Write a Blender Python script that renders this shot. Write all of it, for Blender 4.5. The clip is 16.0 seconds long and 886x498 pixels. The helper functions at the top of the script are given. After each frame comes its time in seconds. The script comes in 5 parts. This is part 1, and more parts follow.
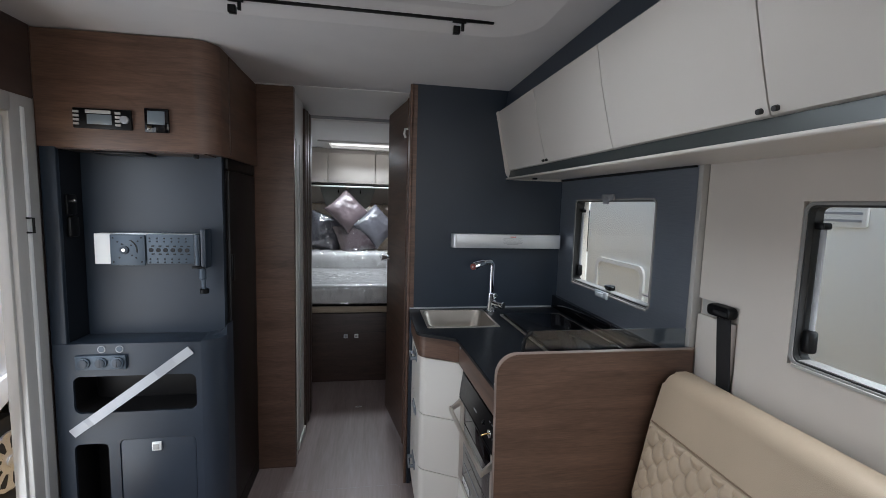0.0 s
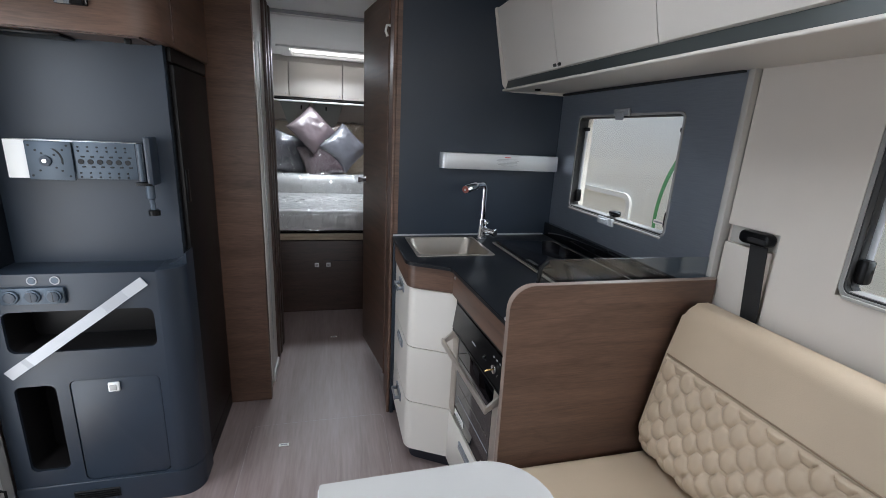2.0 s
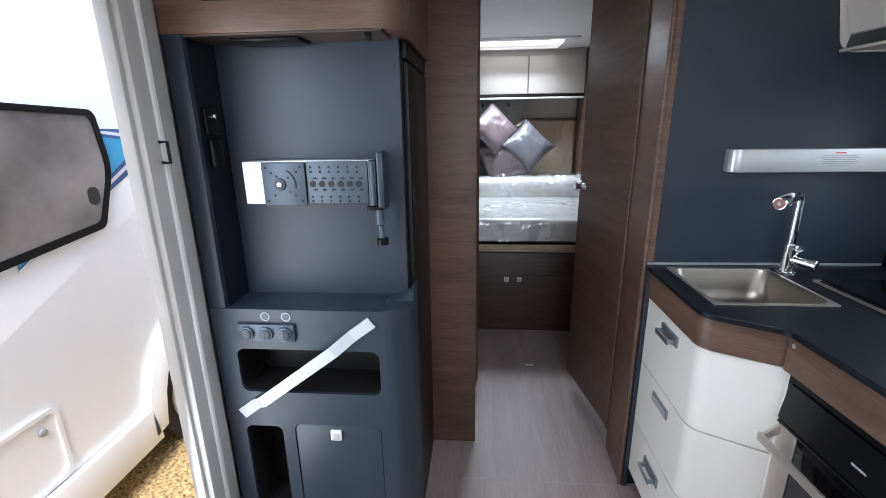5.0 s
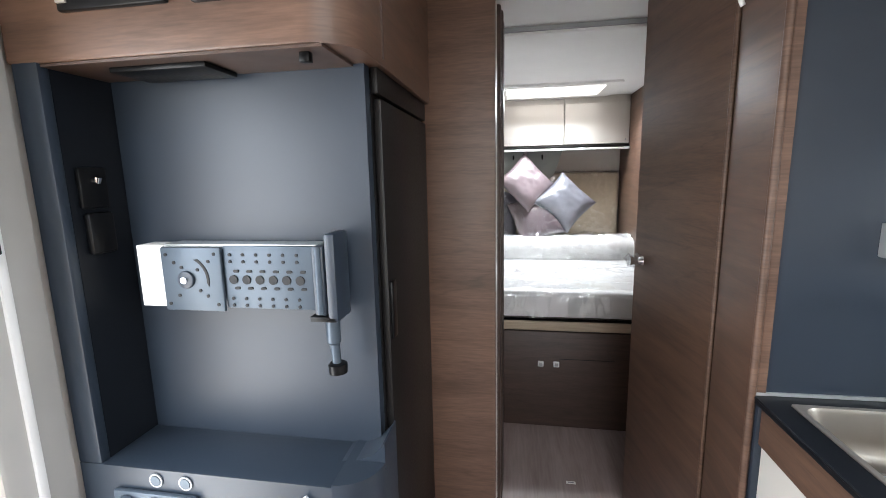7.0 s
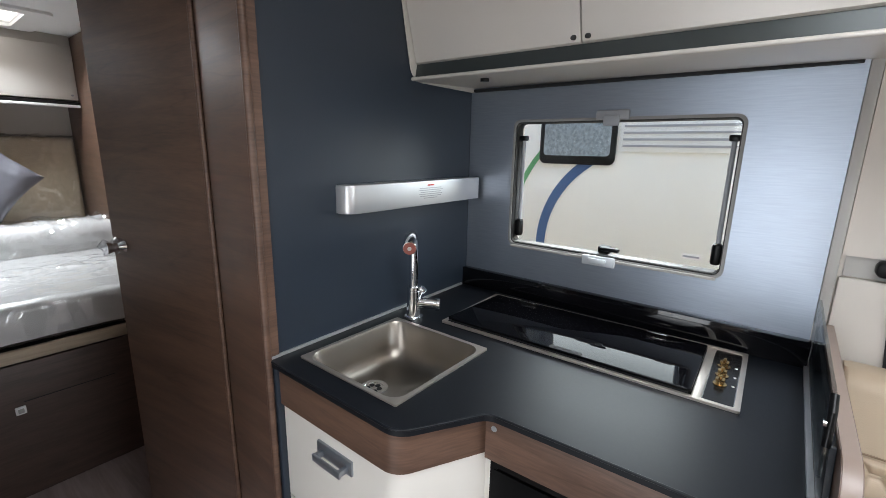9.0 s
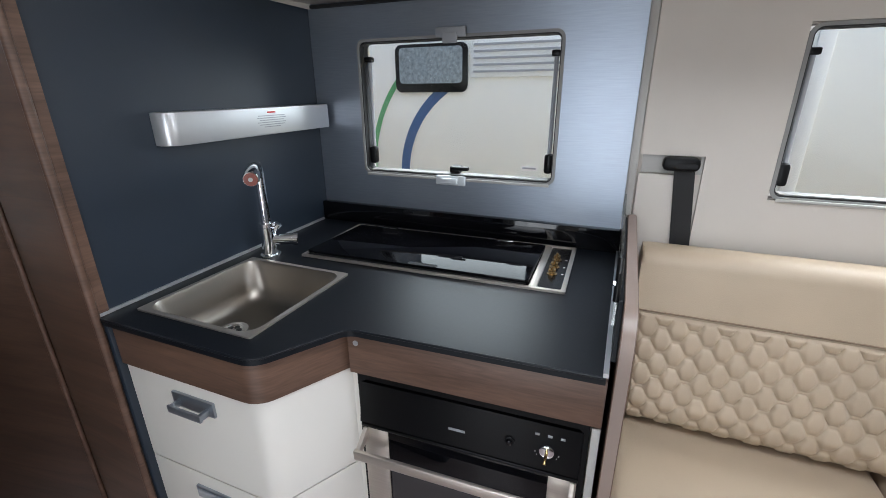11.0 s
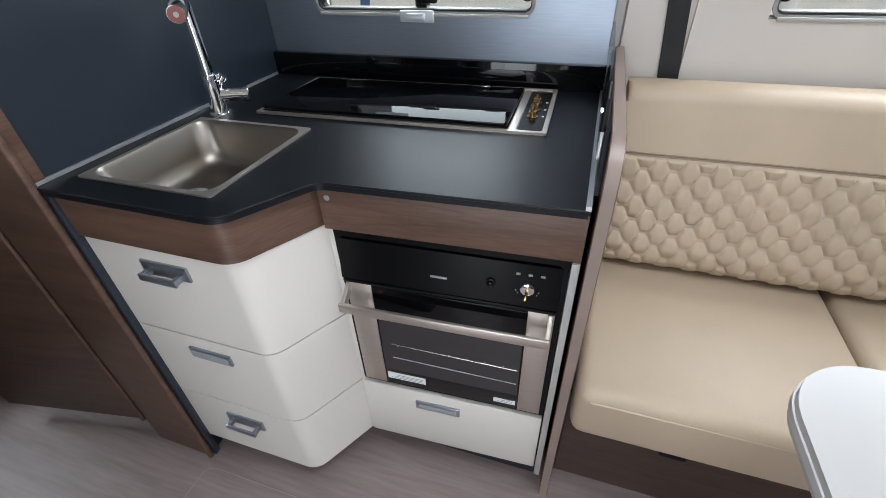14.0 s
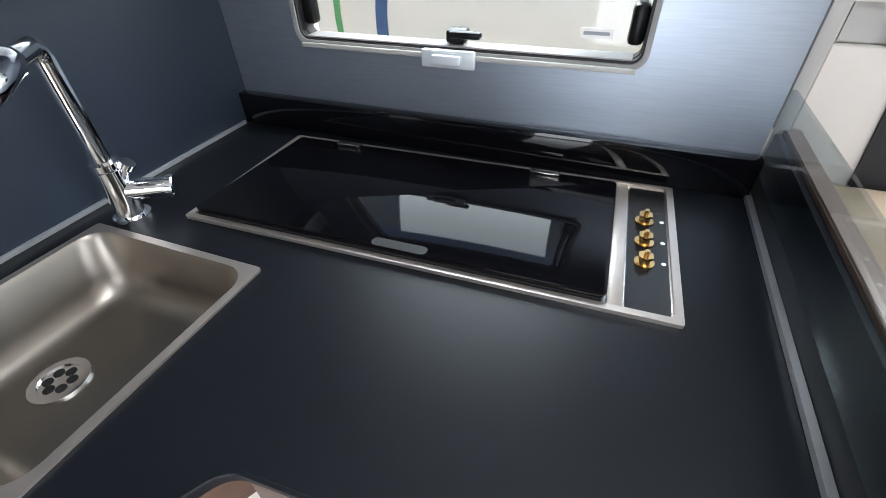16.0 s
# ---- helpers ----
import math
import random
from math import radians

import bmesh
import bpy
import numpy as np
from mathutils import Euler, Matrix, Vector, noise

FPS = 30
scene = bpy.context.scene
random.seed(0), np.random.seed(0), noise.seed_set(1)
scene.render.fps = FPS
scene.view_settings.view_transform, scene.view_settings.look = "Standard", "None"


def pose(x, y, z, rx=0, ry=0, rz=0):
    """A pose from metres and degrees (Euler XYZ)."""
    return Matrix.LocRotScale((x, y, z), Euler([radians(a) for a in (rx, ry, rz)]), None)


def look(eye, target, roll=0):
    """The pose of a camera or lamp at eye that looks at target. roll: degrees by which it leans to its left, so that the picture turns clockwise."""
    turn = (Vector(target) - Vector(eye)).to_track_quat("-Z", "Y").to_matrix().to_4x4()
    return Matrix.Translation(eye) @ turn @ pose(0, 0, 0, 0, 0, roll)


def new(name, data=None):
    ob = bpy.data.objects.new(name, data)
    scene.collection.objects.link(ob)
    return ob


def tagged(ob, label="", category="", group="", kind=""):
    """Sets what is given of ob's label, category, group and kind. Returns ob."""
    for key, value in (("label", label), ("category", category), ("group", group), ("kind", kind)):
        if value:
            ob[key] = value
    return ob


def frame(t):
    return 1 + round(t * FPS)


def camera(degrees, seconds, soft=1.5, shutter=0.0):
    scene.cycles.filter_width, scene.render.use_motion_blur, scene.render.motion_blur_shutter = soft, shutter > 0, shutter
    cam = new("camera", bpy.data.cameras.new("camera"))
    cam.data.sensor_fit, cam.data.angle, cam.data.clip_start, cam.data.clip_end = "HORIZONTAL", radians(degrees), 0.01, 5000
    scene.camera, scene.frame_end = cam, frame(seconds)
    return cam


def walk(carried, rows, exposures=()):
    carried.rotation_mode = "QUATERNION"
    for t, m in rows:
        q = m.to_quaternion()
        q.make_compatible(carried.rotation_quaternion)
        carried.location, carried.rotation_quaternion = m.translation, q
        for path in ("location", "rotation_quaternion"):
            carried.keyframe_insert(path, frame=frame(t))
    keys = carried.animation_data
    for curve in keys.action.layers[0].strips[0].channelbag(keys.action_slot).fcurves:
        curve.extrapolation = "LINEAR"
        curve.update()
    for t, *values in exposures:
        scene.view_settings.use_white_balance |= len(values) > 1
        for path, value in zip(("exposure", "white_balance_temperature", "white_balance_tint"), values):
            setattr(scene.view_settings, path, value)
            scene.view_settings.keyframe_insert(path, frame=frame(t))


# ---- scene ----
cam = camera(91.0, 16.0, 0.5)
METRES, EYE, TILT, LEAN, TURN = 8.0, 1.5, 0.0, 0.0, -11.5
PATH = [
    (0, (0.002, 0.113, 1.47), (0.325, 2.076, 1.268), 1.6),
    (0.5, (0.015, 0.169, 1.471), (0.58, 2.075, 1.251), 2.3),
    (1, (0.035, 0.206, 1.455), (0.691, 2.073, 1.166), 2.3),
    (1.5, (0.013, 0.213, 1.434), (0.631, 2.067, 1.009), 2.5),
    (2, (-0.073, 0.323, 1.41), (0.414, 2.194, 0.896), 3.1),
    (2.5, (-0.144, 0.422, 1.411), (0.188, 2.31, 0.841), 2.1),
    (3, (-0.178, 0.471, 1.404), (-0.01, 2.367, 0.789), 1.7),
    (3.5, (-0.29, 0.561, 1.395), (-0.188, 2.452, 0.752), 1.1),
    (4, (-0.384, 0.619, 1.398), (-0.357, 2.512, 0.754), 0.2),
    (4.2, (-0.395, 0.643, 1.396), (-0.407, 2.538, 0.756), -0.2),
    (6.3, (-0.36, 1.078, 1.455), (-0.696, 3.017, 1.094), -0.5),
    (6.5, (-0.357, 1.12, 1.453), (-0.701, 3.059, 1.102), -0.6),
    (7, (-0.341, 1.265, 1.44), (-0.673, 3.21, 1.112), -1.2),
    (7.5, (-0.278, 1.371, 1.427), (-0.264, 3.342, 1.091), 0.1),
    (8, (-0.251, 1.413, 1.431), (0.429, 3.26, 1.075), 0.5),
    (8.5, (-0.27, 1.415, 1.427), (0.952, 2.948, 1.035), 0.5),
    (9, (-0.285, 1.406, 1.419), (1.244, 2.616, 0.973), 1.1),
    (9.5, (-0.293, 1.383, 1.419), (1.408, 2.32, 0.943), 2.1),
    (9.7, (-0.288, 1.362, 1.414), (1.455, 2.216, 0.932), 2.1),
    (11.8, (-0.265, 1.332, 1.357), (1.432, 1.971, 0.512), -0.5),
    (12, (-0.266, 1.342, 1.355), (1.417, 1.947, 0.46), -0.3),
    (12.5, (-0.262, 1.335, 1.333), (1.365, 1.92, 0.329), -1.1),
    (13, (-0.255, 1.335, 1.319), (1.329, 1.904, 0.239), -1.8),
    (13.5, (-0.253, 1.339, 1.308), (1.293, 1.886, 0.163), -2.1),
    (14, (-0.246, 1.342, 1.299), (1.269, 1.876, 0.108), -2.3),
    (14.5, (-0.203, 1.357, 1.306), (1.288, 1.879, 0.081), -2.4),
    (15, (-0.052, 1.398, 1.316), (1.439, 1.932, 0.094), -1.8),
    (15.5, (0.102, 1.45, 1.314), (1.604, 2.02, 0.123), 0.5),
    (16, (0.253, 1.541, 1.318), (1.693, 2.137, 0.065), -1.8),
]
walk(cam, [(t, look(eye, target, roll)) for t, eye, target, roll in PATH],
     [(0.0, 0.75, 6100, 10), (0.5, 1.05, 6050, 10), (1.5, 1.2, 6150, 10), (2.0, 1.1, 6100, 10), (2.5, 1.2, 6000, 10), (3.5, 1.35, 5800, 10), (6.5, 2.1, 6200, 10), (7.5, 2.45, 6450, 10),
      (8.5, 1.87, 6450, 10), (9.5, 1.53, 6250, 10), (12.0, 1.40, 6150, 10), (14.5, 1.46, 6150, 10), (15.0, 1.30, 6150, 10), (16.0, 2.05, 6200, 10)])

# ---- light ----
world = bpy.data.worlds.new("sky")
scene.world = world
world.use_nodes = True
wn = world.node_tree
sky = wn.nodes.new("ShaderNodeTexSky")
sky.sky_type, sky.sun_disc = "NISHITA", False
sky.sun_elevation, sky.sun_rotation = radians(58), radians(172)
sky.air_density, sky.dust_density = 1.0, 3.0
bg = wn.nodes["Background"]
bg.inputs["Strength"].default_value = 0.15
wn.links.new(sky.outputs["Color"], bg.inputs["Color"])


def sun_lamp(strength, angle, elevation, azimuth):
    data = bpy.data.lights.new("sun", "SUN")
    data.energy, data.angle, data.color = strength, radians(angle), (1.0, 0.985, 0.955)
    ob = new("sun", data)
    d = Vector((math.sin(radians(azimuth)) * math.cos(radians(elevation)), math.cos(radians(azimuth)) * math.cos(radians(elevation)), math.sin(radians(elevation))))
    ob.matrix_world = look(d * 20, (0, 0, 0))
    return ob


sun_lamp(2.3, 30, 58, 172)


def window_light(name, eye, target, w, h, power, spread=180, color=(0.93, 0.97, 1.0)):
    data = bpy.data.lights.new(name, "AREA")
    data.shape, data.size, data.size_y, data.energy, data.color = "RECTANGLE", w, h, power, color
    data.spread = radians(spread)
    ob = new(name, data)
    ob.matrix_world = look(eye, target)
    return ob


window_light("roof_hatch_light", (0.0, 1.04, 2.16), (0.0, 1.04, 0), 0.70, 0.62, 3.4, 150)
window_light("bed_skylight_light", (-0.08, 4.66, 2.05), (-0.08, 3.9, 0), 0.60, 0.34, 9.5, 145)
window_light("windscreen_light", (0.0, -1.72, 1.55), (0.0, 1.0, 1.25), 1.7, 0.75, 5.8)
window_light("entrance_light", (-1.16, 1.50, 0.92), (0.0, 1.55, 0.8), 0.50, 1.5, 4.2)
window_light("kitchen_window_light", (1.16, 1.81, 1.34), (0.3, 1.81, 0.7), 0.50, 0.30, 0.7, 120)
window_light("saloon_window_light", (1.045, 0.50, 1.31), (0.3, 0.5, 0.8), 0.86, 0.32, 1.8, 130)

# ---- materials ----


def shader(name, base, rough=0.5, metal=0.0, bump=0.0, grain=None, amount=0.25, scale=6.0, coat=0.0, rough_var=0.08, spec=0.5, fine=180.0):
    """A surface with broad unevenness, fine grain and relief. grain: stretch of the broad noise along x, y, z."""
    m = bpy.data.materials.new(name)
    m.use_nodes = True
    nt = m.node_tree
    b = nt.nodes["Principled BSDF"]
    b.inputs["Metallic"].default_value = metal
    b.inputs["Coat Weight"].default_value = coat
    b.inputs["Specular IOR Level"].default_value = spec
    tc = nt.nodes.new("ShaderNodeTexCoord")
    mp = nt.nodes.new("ShaderNodeMapping")
    mp.inputs["Scale"].default_value = grain or (1, 1, 1)
    nt.links.new(tc.outputs["Object"], mp.inputs["Vector"])
    n1 = nt.nodes.new("ShaderNodeTexNoise")
    n1.inputs["Scale"].default_value, n1.inputs["Detail"].default_value = scale, 6
    nt.links.new(mp.outputs["Vector"], n1.inputs["Vector"])
    n2 = nt.nodes.new("ShaderNodeTexNoise")
    n2.inputs["Scale"].default_value, n2.inputs["Detail"].default_value = fine, 3
    nt.links.new(mp.outputs["Vector"] if grain else tc.outputs["Object"], n2.inputs["Vector"])
    ramp = nt.nodes.new("ShaderNodeValToRGB")
    lo = [c * (1 - amount) for c in base]
    hi = [min(1, c * (1 + amount)) for c in base]
    ramp.color_ramp.elements[0].color, ramp.color_ramp.elements[1].color = (*lo, 1), (*hi, 1)
    ramp.color_ramp.elements[0].position, ramp.color_ramp.elements[1].position = 0.3, 0.7
    nt.links.new(n1.outputs["Fac"], ramp.inputs["Fac"])
    nt.links.new(ramp.outputs["Color"], b.inputs["Base Color"])
    mr = nt.nodes.new("ShaderNodeMapRange")
    mr.inputs["To Min"].default_value, mr.inputs["To Max"].default_value = max(0.02, rough - rough_var), min(1, rough + rough_var)
    nt.links.new(n2.outputs["Fac"], mr.inputs["Value"])
    if rough_var:
        nt.links.new(mr.outputs["Result"], b.inputs["Roughness"])
    else:
        b.inputs["Roughness"].default_value = rough
    if bump:
        bp = nt.nodes.new("ShaderNodeBump")
        bp.inputs["Strength"].default_value, bp.inputs["Distance"].default_value = bump, 0.002
        nt.links.new(n2.outputs["Fac"], bp.inputs["Height"])
        nt.links.new(bp.outputs["Normal"], b.inputs["Normal"])
    return m


def wood_shader(name, dark, light, stretch, rough=0.42, bump=0.15, scale=3.0, fine=26.0, vein=0.82):
    """Veneer: broad figure, fine streaks and short dark pores along the grain."""
    m = bpy.data.materials.new(name)
    m.use_nodes = True
    nt = m.node_tree
    b = nt.nodes["Principled BSDF"]
    tc = nt.nodes.new("ShaderNodeTexCoord")
    mp = nt.nodes.new("ShaderNodeMapping")
    mp.inputs["Scale"].default_value = stretch
    nt.links.new(tc.outputs["Object"], mp.inputs["Vector"])
    n1 = nt.nodes.new("ShaderNodeTexNoise")
    n1.inputs["Scale"].default_value, n1.inputs["Detail"].default_value, n1.inputs["Distortion"].default_value = scale, 5, 0.6
    n2 = nt.nodes.new("ShaderNodeTexNoise")
    n2.inputs["Scale"].default_value, n2.inputs["Detail"].default_value = fine, 4
    for n in (n1, n2):
        nt.links.new(mp.outputs["Vector"], n.inputs["Vector"])
    mix = nt.nodes.new("ShaderNodeMix")
    mix.inputs["Factor"].default_value = 0.42
    nt.links.new(n1.outputs["Fac"], mix.inputs["A"])
    nt.links.new(n2.outputs["Fac"], mix.inputs["B"])
    ramp = nt.nodes.new("ShaderNodeValToRGB")
    ramp.color_ramp.elements[0].color, ramp.color_ramp.elements[1].color = (*dark, 1), (*light, 1)
    ramp.color_ramp.elements[0].position, ramp.color_ramp.elements[1].position = 0.32, 0.68
    nt.links.new(mix.outputs["Result"], ramp.inputs["Fac"])
    # thin dark growth lines, here and there
    n3 = nt.nodes.new("ShaderNodeTexNoise")
    n3.inputs["Scale"].default_value, n3.inputs["Detail"].default_value = scale * 0.55, 1.5
    nt.links.new(mp.outputs["Vector"], n3.inputs["Vector"])
    off = nt.nodes.new("ShaderNodeMath")
    off.operation = "SUBTRACT"
    off.inputs[1].default_value = 0.54
    nt.links.new(n3.outputs["Fac"], off.inputs[0])
    ab = nt.nodes.new("ShaderNodeMath")
    ab.operation = "ABSOLUTE"
    nt.links.new(off.outputs["Value"], ab.inputs[0])
    line = nt.nodes.new("ShaderNodeMapRange")
    line.inputs["From Max"].default_value = 0.014
    line.inputs["To Min"].default_value, line.inputs["To Max"].default_value = vein, 1.0
    nt.links.new(ab.outputs["Value"], line.inputs["Value"])
    mul = nt.nodes.new("ShaderNodeMix")
    mul.data_type, mul.blend_type = "RGBA", "MULTIPLY"
    mul.inputs[0].default_value = 1.0
    nt.links.new(ramp.outputs["Color"], mul.inputs[6])
    nt.links.new(line.outputs["Result"], mul.inputs[7])
    nt.links.new(mul.outputs[2], b.inputs["Base Color"])
    mr = nt.nodes.new("ShaderNodeMapRange")
    mr.inputs["To Min"].default_value, mr.inputs["To Max"].default_value = rough - 0.07, rough + 0.1
    nt.links.new(n2.outputs["Fac"], mr.inputs["Value"])
    nt.links.new(mr.outputs["Result"], b.inputs["Roughness"])
    bp = nt.nodes.new("ShaderNodeBump")
    bp.inputs["Strength"].default_value, bp.inputs["Distance"].default_value = bump, 0.001
    nt.links.new(n2.outputs["Fac"], bp.inputs["Height"])
    nt.links.new(bp.outputs["Normal"], b.inputs["Normal"])
    return m


def glass_shader(name, color=(0.95, 0.98, 0.97), alpha=0.12, rough=0.02):
    """Thin clear sheet: mostly see-through, with a sharp reflection by Fresnel."""
    m = bpy.data.materials.new(name)
    m.use_nodes = True
    nt = m.node_tree
    nt.nodes.remove(nt.nodes["Principled BSDF"])
    out = nt.nodes["Material Output"]
    tr = nt.nodes.new("ShaderNodeBsdfTransparent")
    tr.inputs["Color"].default_value = (*color, 1)
    gl = nt.nodes.new("ShaderNodeBsdfGlossy")
    gl.inputs["Roughness"].default_value = rough
    lw = nt.nodes.new("ShaderNodeLayerWeight")
    lw.inputs["Blend"].default_value = 0.5
    pw = nt.nodes.new("ShaderNodeMath")
    pw.operation = "POWER"
    pw.inputs[1].default_value = 4.0
    nt.links.new(lw.outputs["Facing"], pw.inputs[0])
    ad = nt.nodes.new("ShaderNodeMath")
    ad.operation = "MULTIPLY_ADD"
    ad.inputs[1].default_value = 0.45
    ad.inputs[2].default_value = 0.018 + alpha * 0.2
    nt.links.new(pw.outputs["Value"], ad.inputs[0])
    mx = nt.nodes.new("ShaderNodeMixShader")
    nt.links.new(ad.outputs["Value"], mx.inputs["Fac"])
    nt.links.new(tr.outputs["BSDF"], mx.inputs[1])
    nt.links.new(gl.outputs["BSDF"], mx.inputs[2])
    nt.links.new(mx.outputs["Shader"], out.inputs["Surface"])
    return m


def glow_shader(name, color, strength):
    m = bpy.data.materials.new(name)
    m.use_nodes = True
    b = m.node_tree.nodes["Principled BSDF"]
    b.inputs["Base Color"].default_value = (*color, 1)
    b.inputs["Emission Color"].default_value = (*color, 1)
    b.inputs["Emission Strength"].default_value = strength
    return m


M_WOOD = wood_shader("walnut_veneer", (0.072, 0.040, 0.027), (0.158, 0.090, 0.061), (0.9, 0.9, 9.0))
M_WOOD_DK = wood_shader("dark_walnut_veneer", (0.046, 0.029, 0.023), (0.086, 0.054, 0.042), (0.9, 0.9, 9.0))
M_FLOOR = wood_shader("vinyl_plank_floor", (0.195, 0.148, 0.142), (0.325, 0.258, 0.246), (5.5, 0.45, 1.0), rough=0.40, bump=0.05, scale=2.4, fine=15, vein=0.95)
M_SLATE = shader("slate_laminate", (0.019, 0.028, 0.042), 0.41, amount=0.10, scale=3, rough_var=0.04, spec=0.52)
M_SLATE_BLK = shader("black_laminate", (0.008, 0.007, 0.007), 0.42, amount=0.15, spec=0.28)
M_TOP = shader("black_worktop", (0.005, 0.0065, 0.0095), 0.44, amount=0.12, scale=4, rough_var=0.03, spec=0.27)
M_GLOSSBLK = shader("black_glass", (0.003, 0.003, 0.004), 0.04, amount=0.1, rough_var=0.01, spec=0.4)
M_LID = shader("black_lid_glass", (0.003, 0.003, 0.004), 0.04, amount=0.1, rough_var=0.01, spec=0.12)
M_DKPLAST = shader("black_plastic", (0.004, 0.004, 0.0045), 0.33, amount=0.15, spec=0.2)
M_WHITE = shader("white_gloss_front", (0.72, 0.69, 0.635), 0.28, amount=0.012, scale=2, rough_var=0)
M_OVER = shader("satin_cream_front", (0.54, 0.507, 0.468), 0.34, amount=0.02, scale=2, rough_var=0.02)
M_CREAM = shader("cream_wall_panel", (0.59, 0.546, 0.498), 0.6, amount=0.03, scale=4, bump=0.08)
M_CEIL = shader("ceiling_lining", (0.62, 0.61, 0.61), 0.75, amount=0.03, scale=5, bump=0.1)
M_LINING = shader("white_lining", (0.78, 0.78, 0.77), 0.55, amount=0.02, scale=4)
M_BRUSHED = shader("brushed_metal_panel", (0.33, 0.37, 0.43), 0.38, metal=0.85, bump=0.03, grain=(1, 3, 60), amount=0.05, scale=5, rough_var=0.07, fine=45)
M_STEEL = shader("stainless_steel", (0.58, 0.56, 0.53), 0.27, metal=1.0, amount=0.04, rough_var=0)
M_SINK = shader("satin_sink_steel", (0.32, 0.288, 0.252), 0.37, metal=1.0, amount=0.06, rough_var=0)
M_STEEL_BR = shader("brushed_oven_steel", (0.60, 0.545, 0.49), 0.42, metal=0.9, amount=0.05, grain=(1, 1, 30), scale=8, rough_var=0)
M_CHROME = shader("chrome", (0.85, 0.86, 0.88), 0.06, metal=1.0, amount=0.02, rough_var=0)
M_ALU = shader("satin_aluminium", (0.62, 0.63, 0.645), 0.34, metal=0.7, amount=0.03, rough_var=0)
M_PULL = shader("dark_satin_pull", (0.34, 0.37, 0.41), 0.30, metal=0.85, amount=0.05, rough_var=0)
M_BRASS = shader("brass", (0.62, 0.42, 0.18), 0.25, metal=1.0, amount=0.15, scale=40, rough_var=0)
M_LEATHER = shader("beige_leatherette", (0.465, 0.37, 0.268), 0.46, bump=0.25, amount=0.05, scale=5, fine=420)
M_LEATHER_DK = shader("beige_stitching", (0.25, 0.18, 0.12), 0.7, amount=0.1)
M_TABLE = shader("white_table_laminate", (0.44, 0.432, 0.42), 0.34, amount=0.02, scale=3, rough_var=0)
M_TABLE_EDGE = shader("grey_table_edge", (0.55, 0.55, 0.55), 0.4, amount=0.03)
M_MOUNT = shader("blue_grey_steel", (0.062, 0.082, 0.106), 0.42, metal=0.3, amount=0.06, scale=10)
M_HOLE = shader("hole_black", (0.006, 0.006, 0.007), 0.7, amount=0.1)
M_GREYPL = shader("grey_plastic", (0.30, 0.31, 0.33), 0.45, amount=0.05)
M_LIGHTGREY = shader("pale_grey_profile", (0.41, 0.40, 0.38), 0.45, amount=0.04, scale=8)
M_FRAME = shader("mid_grey_window_frame", (0.27, 0.268, 0.262), 0.65, amount=0.03, scale=8, spec=0.2)
M_RUBBER = shader("seal_rubber", (0.02, 0.02, 0.02), 0.6, amount=0.1)
M_CLEARPL = shader("clear_plastic", (0.55, 0.585, 0.61), 0.15, amount=0.03, coat=0.4)
M_GLASS = glass_shader("window_acrylic", alpha=0.04)
M_SCREEN = glass_shader("splash_glass", (0.80, 0.84, 0.85), 0.4)
M_SHEET = shader("white_mattress_ticking", (0.80, 0.80, 0.79), 0.32, amount=0.03, scale=8, bump=0.25, fine=60, coat=0.35)
M_BAG = glass_shader("crinkled_bag", (0.95, 0.955, 0.97), 0.5, 0.08)
M_FILM = glass_shader("polythene_wrap", (0.97, 0.975, 0.98), 0.7, 0.10)
M_PILLOW = shader("mauve_satin_cushion", (0.19, 0.150, 0.162), 0.35, amount=0.10, scale=9, bump=0.1, coat=0.5)
M_PILLOW_G = shader("grey_satin_cushion", (0.165, 0.168, 0.195), 0.35, amount=0.10, scale=9, bump=0.1, coat=0.5)
M_VAN = shader("white_vehicle_paint", (0.82, 0.83, 0.84), 0.22, amount=0.015, scale=3, coat=0.5)
M_VAN_CREAM = shader("cream_vehicle_paint", (0.90, 0.89, 0.84), 0.45, amount=0.02, scale=2, spec=0.3)
M_BLUE = shader("blue_decal", (0.05, 0.11, 0.26), 0.3, amount=0.06)
M_SKYBLUE = shader("light_blue_decal", (0.06, 0.36, 0.62), 0.3, amount=0.06)
M_GREEN = shader("green_decal", (0.10, 0.33, 0.13), 0.3, amount=0.06)
M_TINT = shader("tinted_vehicle_window", (0.02, 0.024, 0.028), 0.08, amount=0.2, scale=2, coat=0.5)
M_TYRE = shader("tyre_rubber", (0.022, 0.022, 0.023), 0.8, bump=0.3, amount=0.2)
M_HUB = shader("silver_hubcap", (0.62, 0.62, 0.63), 0.3, metal=0.6, amount=0.06)
M_GRAVEL = shader("golden_gravel", (0.40, 0.275, 0.12), 0.85, amount=0.7, scale=42, bump=1.0, fine=70)
M_PAPER = shader("white_label", (0.82, 0.82, 0.80), 0.6, amount=0.03)
M_INK = shader("dark_print", (0.06, 0.06, 0.06), 0.6, amount=0.1)
M_RED = shader("red_print", (0.55, 0.05, 0.04), 0.5, amount=0.1)
M_KICK = shader("dark_plinth", (0.018, 0.018, 0.026), 0.4, amount=0.1)
M_LCD = shader("grey_display", (0.16, 0.19, 0.21), 0.12, amount=0.05, coat=0.4)
M_BELT = shader("black_seat_belt", (0.012, 0.012, 0.013), 0.65, bump=0.3, amount=0.15, grain=(1, 1, 3), fine=300)
M_PANEL_WALL = shader("beige_quilted_padding", (0.62, 0.52, 0.38), 0.4, amount=0.1, scale=30, bump=0.4, coat=0.4)

# ---- mesh helpers ----
BASE = {}


